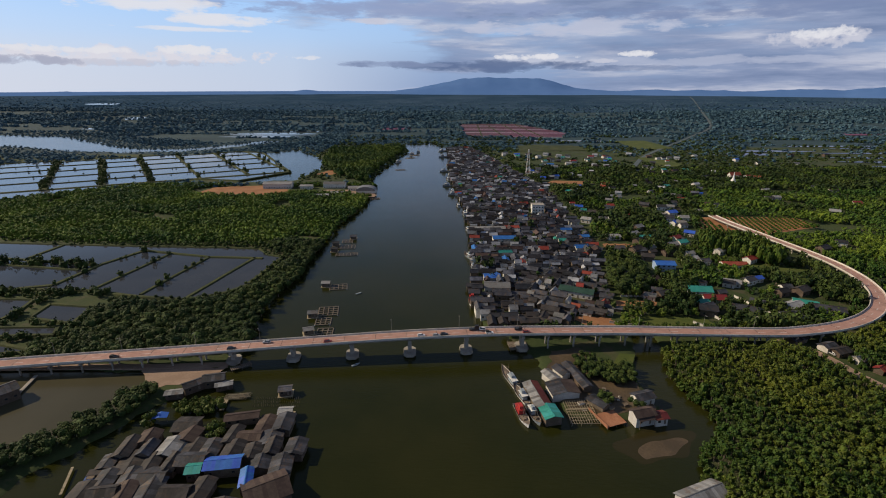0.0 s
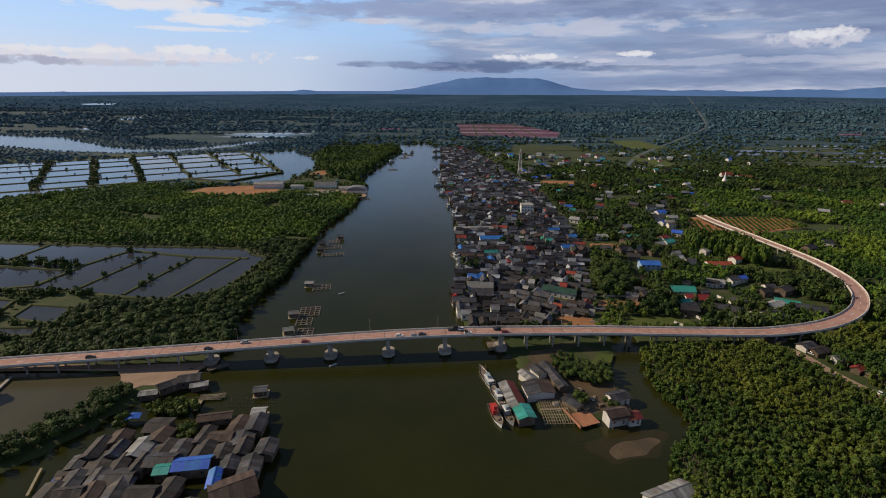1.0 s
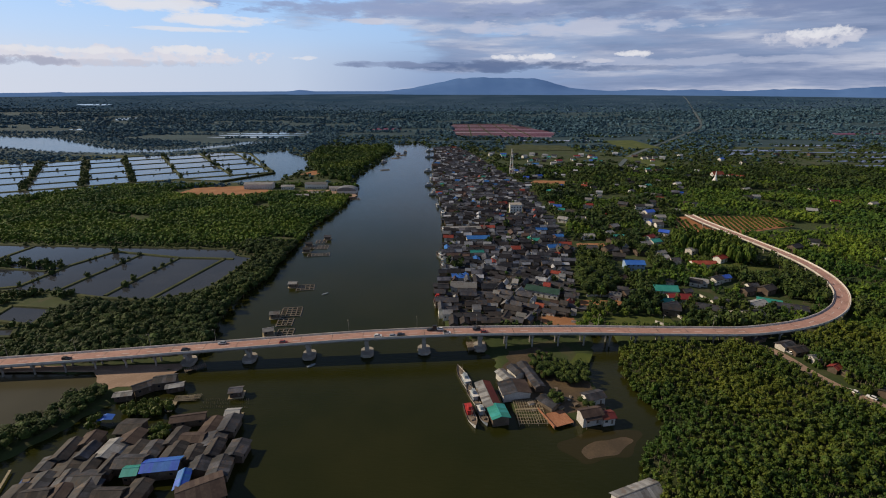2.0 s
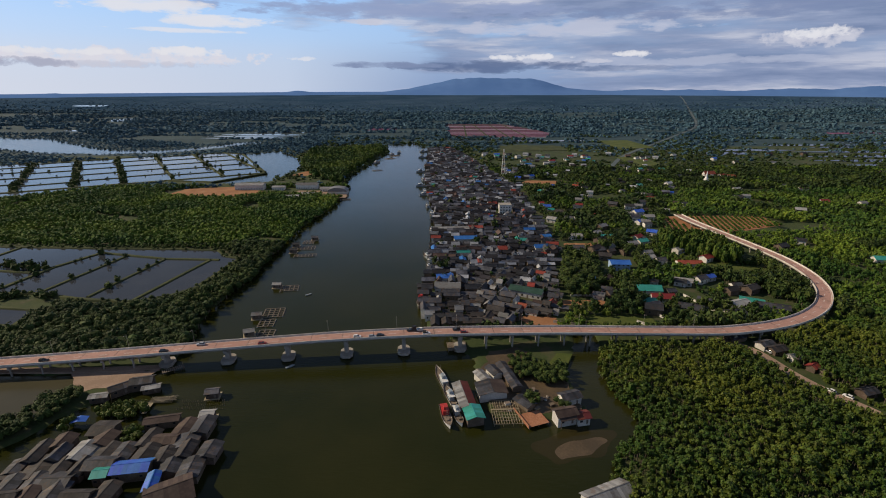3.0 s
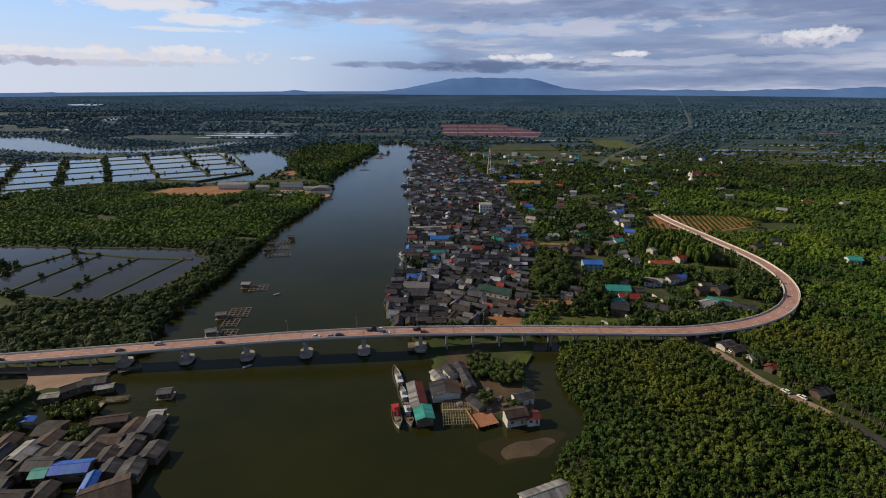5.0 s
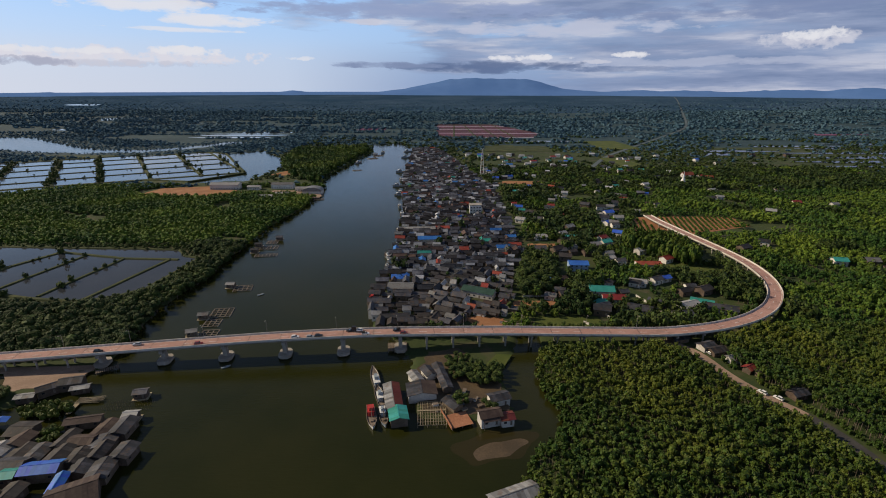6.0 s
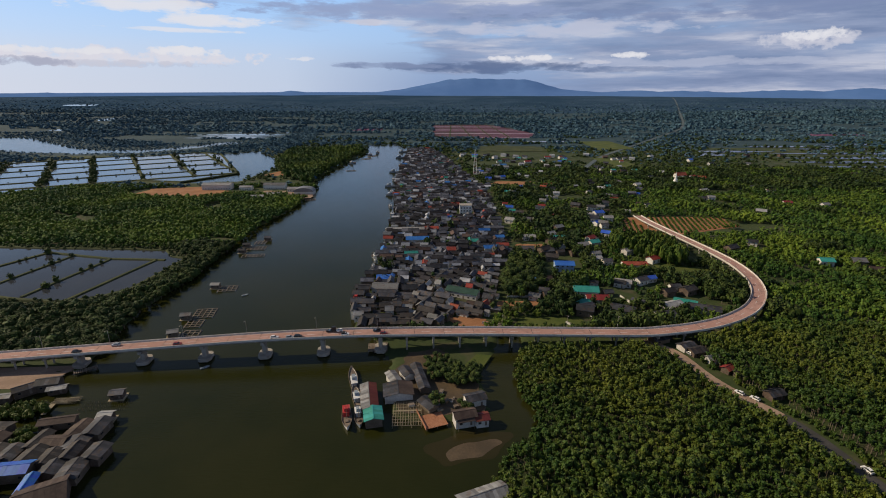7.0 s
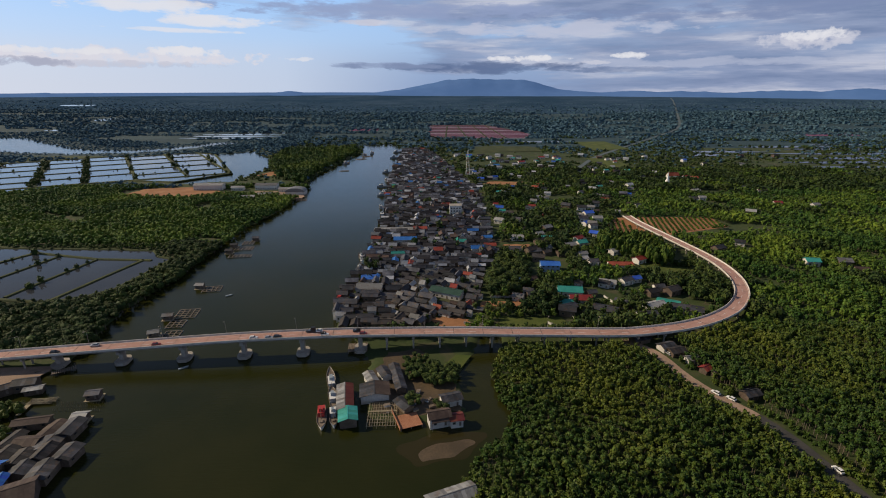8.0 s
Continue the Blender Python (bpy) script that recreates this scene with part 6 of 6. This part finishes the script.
def car(paint, label, m, pickup=False, big=1.0):
    ob = thing("car", label, "car", "traffic", m)
    L, w = 2.05 * big, 0.86
    body = Shape().add([(-L, -w, 0.35), (L, -w, 0.35), (L, w, 0.35), (-L, w, 0.35), (-L, -w, 0.85), (L * 0.96, -w, 0.78), (L * 0.96, w, 0.78), (-L, w, 0.85), (-L * 0.97, -w * 0.93, 1.0), (L * 0.5, -w * 0.93, 1.0), (L * 0.5, w * 0.93, 1.0), (-L * 0.97, w * 0.93, 1.0)],
                       [(0, 3, 2, 1), (0, 1, 5, 4), (2, 3, 7, 6), (1, 2, 6, 5), (3, 0, 4, 7), (4, 5, 9, 8), (6, 7, 11, 10), (5, 6, 10, 9), (7, 4, 8, 11), (8, 9, 10, 11)])
    part("body", body, CAR_PAINT[paint], ob)
    back = -0.1 * L if pickup else -0.85 * L
    part("cabin", Shape().add([(back, -w * 0.9, 1.0), (L * 0.45, -w * 0.9, 1.0), (L * 0.45, w * 0.9, 1.0), (back, w * 0.9, 1.0), (back + 0.25, -w * 0.72, 1.52), (L * 0.1, -w * 0.72, 1.52), (L * 0.1, w * 0.72, 1.52), (back + 0.25, w * 0.72, 1.52)],
                              [(0, 1, 5, 4), (2, 3, 7, 6), (1, 2, 6, 5), (3, 0, 4, 7)]), M["glass"], ob)
    part("cabin_roof", Shape().box(back + 0.22, L * 0.12, -w * 0.73, w * 0.73, 1.522, 1.58, 0.04), CAR_PAINT[paint], ob)
    if pickup:
        part("cargo_bed", Shape().box(-L * 0.95, -0.12 * L, -w * 0.9, w * 0.9, 1.004, 1.7 * big ** 2, 0.02), CAR_PAINT["dark"] if big > 1.2 else M["rubber"], ob)
    for x in (-L * 0.62, L * 0.62):
        for y in (-w, w):
            wheel = part("wheel", Shape().tube((x, y - 0.1, 0.33), (x, y + 0.1, 0.33), 0.33, 0.33, 12), M["rubber"], ob)
            part("rim", Shape().tube((x, y - 0.11, 0.33), (x, y + 0.11, 0.33), 0.19, 0.19, 8), CAR_PAINT["silver"], wheel)
    return ob


def build_traffic():
    for x, lane, paint, pickup, big, label in ((16, 1, "dark", True, 1.3, "dark loaded truck crossing the bridge"), (21, 1, "white", False, 1, "white car crossing the bridge"), (24, -1, "white", True, 1, "white pickup crossing the bridge"), (2, -1, "dark", False, 1, "dark saloon car crossing the bridge"),
                                              (-9, -1, "white", False, 1, "white car crossing the bridge"), (-3, -1.4, "silver", False, 1, "silver car crossing the bridge"), (41, 0.6, "dark", True, 1, "dark pickup crossing the bridge"), (47, -1, "red", False, 1, "maroon car crossing the bridge"),
                                              (-58, -1, "red", False, 1, "maroon car crossing the bridge"), (-90, 1, "silver", False, 1, "silver car crossing the bridge"), (-108, -1, "dark", False, 1, "dark car crossing the bridge"), (-163, -1, "dark", True, 1, "dark pickup crossing the bridge")):
        p = deck_at(x)
        car(paint, label, pose(p[0], p[1] + lane * 2.1, p[2] + 0.07, 0, 0, 5 if lane < 0 else 185), pickup, big)
    for x, y, a, paint in ((212, 191, 118, "white"), (216.5, 186.5, 120, "white"), (231, 143, 100, "white"), (206, 226, 110, "silver")):
        car(paint, f"{paint} car parked beside the lane", pose(x, y, 1.13, 0, 0, a))


build_traffic()


# ---------------- far landmarks ----------------
def build_far_landmarks():
    tower = thing("lattice_tower", "tall slim red and white lattice mast", "mast", "", pose(133, 757, 0.9))
    H = 42.0
    for sx in (-1, 1):
        for sy in (-1, 1):
            part("leg", Shape().tube((sx * 3, sy * 3, 0), (sx * 0.6, sy * 0.6, H), 0.3, 0.18, 5), M["hull_white"], tower)
    for k in range(9):
        z0, z1 = H * k / 9, H * (k + 1) / 9
        a, b = 3 - 2.4 * k / 9, 3 - 2.4 * (k + 1) / 9
        for (p, q) in (((-1, -1), (1, -1)), ((1, -1), (1, 1)), ((1, 1), (-1, 1)), ((-1, 1), (-1, -1))):
            part("brace", Shape().tube((p[0] * a, p[1] * a, z0), (q[0] * b, q[1] * b, z1), 0.14, 0.14, 4), M["red_paint"] if k % 2 else M["hull_white"], tower)
            part("strut", Shape().tube((p[0] * a, p[1] * a, z0), (q[0] * a, q[1] * a, z0), 0.14, 0.14, 4), M["hull_white"], tower)
    house(17, 8, 5, 4, "white", "red", "white temple hall with steep red roof", pose(448, 745, 0.95, 0, 0, 8), name="temple", category="temple")
    spire = thing("chedi", "slender white temple spire", "stupa", "", pose(415, 690, 0.9))
    part("base", Shape().box(-6, 6, -6, 6, -0.5, 3, 0.6), M["paint_white"], spire)
    part("bell", Shape().tube((0, 0, 3), (0, 0, 9), 4.5, 2.0, 14), M["paint_white"], spire)
    part("spire", Shape().tube((0, 0, 9), (0, 0, 19), 1.6, 0.1, 10), M["paint_white"], spire)
    dome = thing("dome_warehouse", "white barrel-roofed warehouse on the river bank", "warehouse", "", pose(-100, 637, 0.9))
    arch = [(12.6 * math.cos(a), 0, 3.2 + 5.0 * math.sin(a)) for a in [i * math.pi / 14 for i in range(15)]]
    s = Shape()
    n = len(arch)
    s.add([(x, -8, z) for x, _, z in arch] + [(x, 8, z) for x, _, z in arch], [(i, i + 1, n + i + 1, n + i) for i in range(n - 1)] + [tuple(range(n - 1, -1, -1)), tuple(range(n, 2 * n))])
    part("roof", s, ROOFS["pale"], dome)
    part("wall", Shape().box(-12.3, 12.3, -7.8, 7.8, -1, 3.2), WALLS["white"], dome)
    for x, y, a in ((-134, 615, 0), (-150, 600, 10), (-118, 650, 4), (-185, 660, 0)):
        house(16, 9, 4, 1.4, "white", "pale", "low factory shed with pale roof", pose(x, y, 0.95, 0, 0, a), "factory sheds", name="shed", category="shed")


build_far_landmarks()
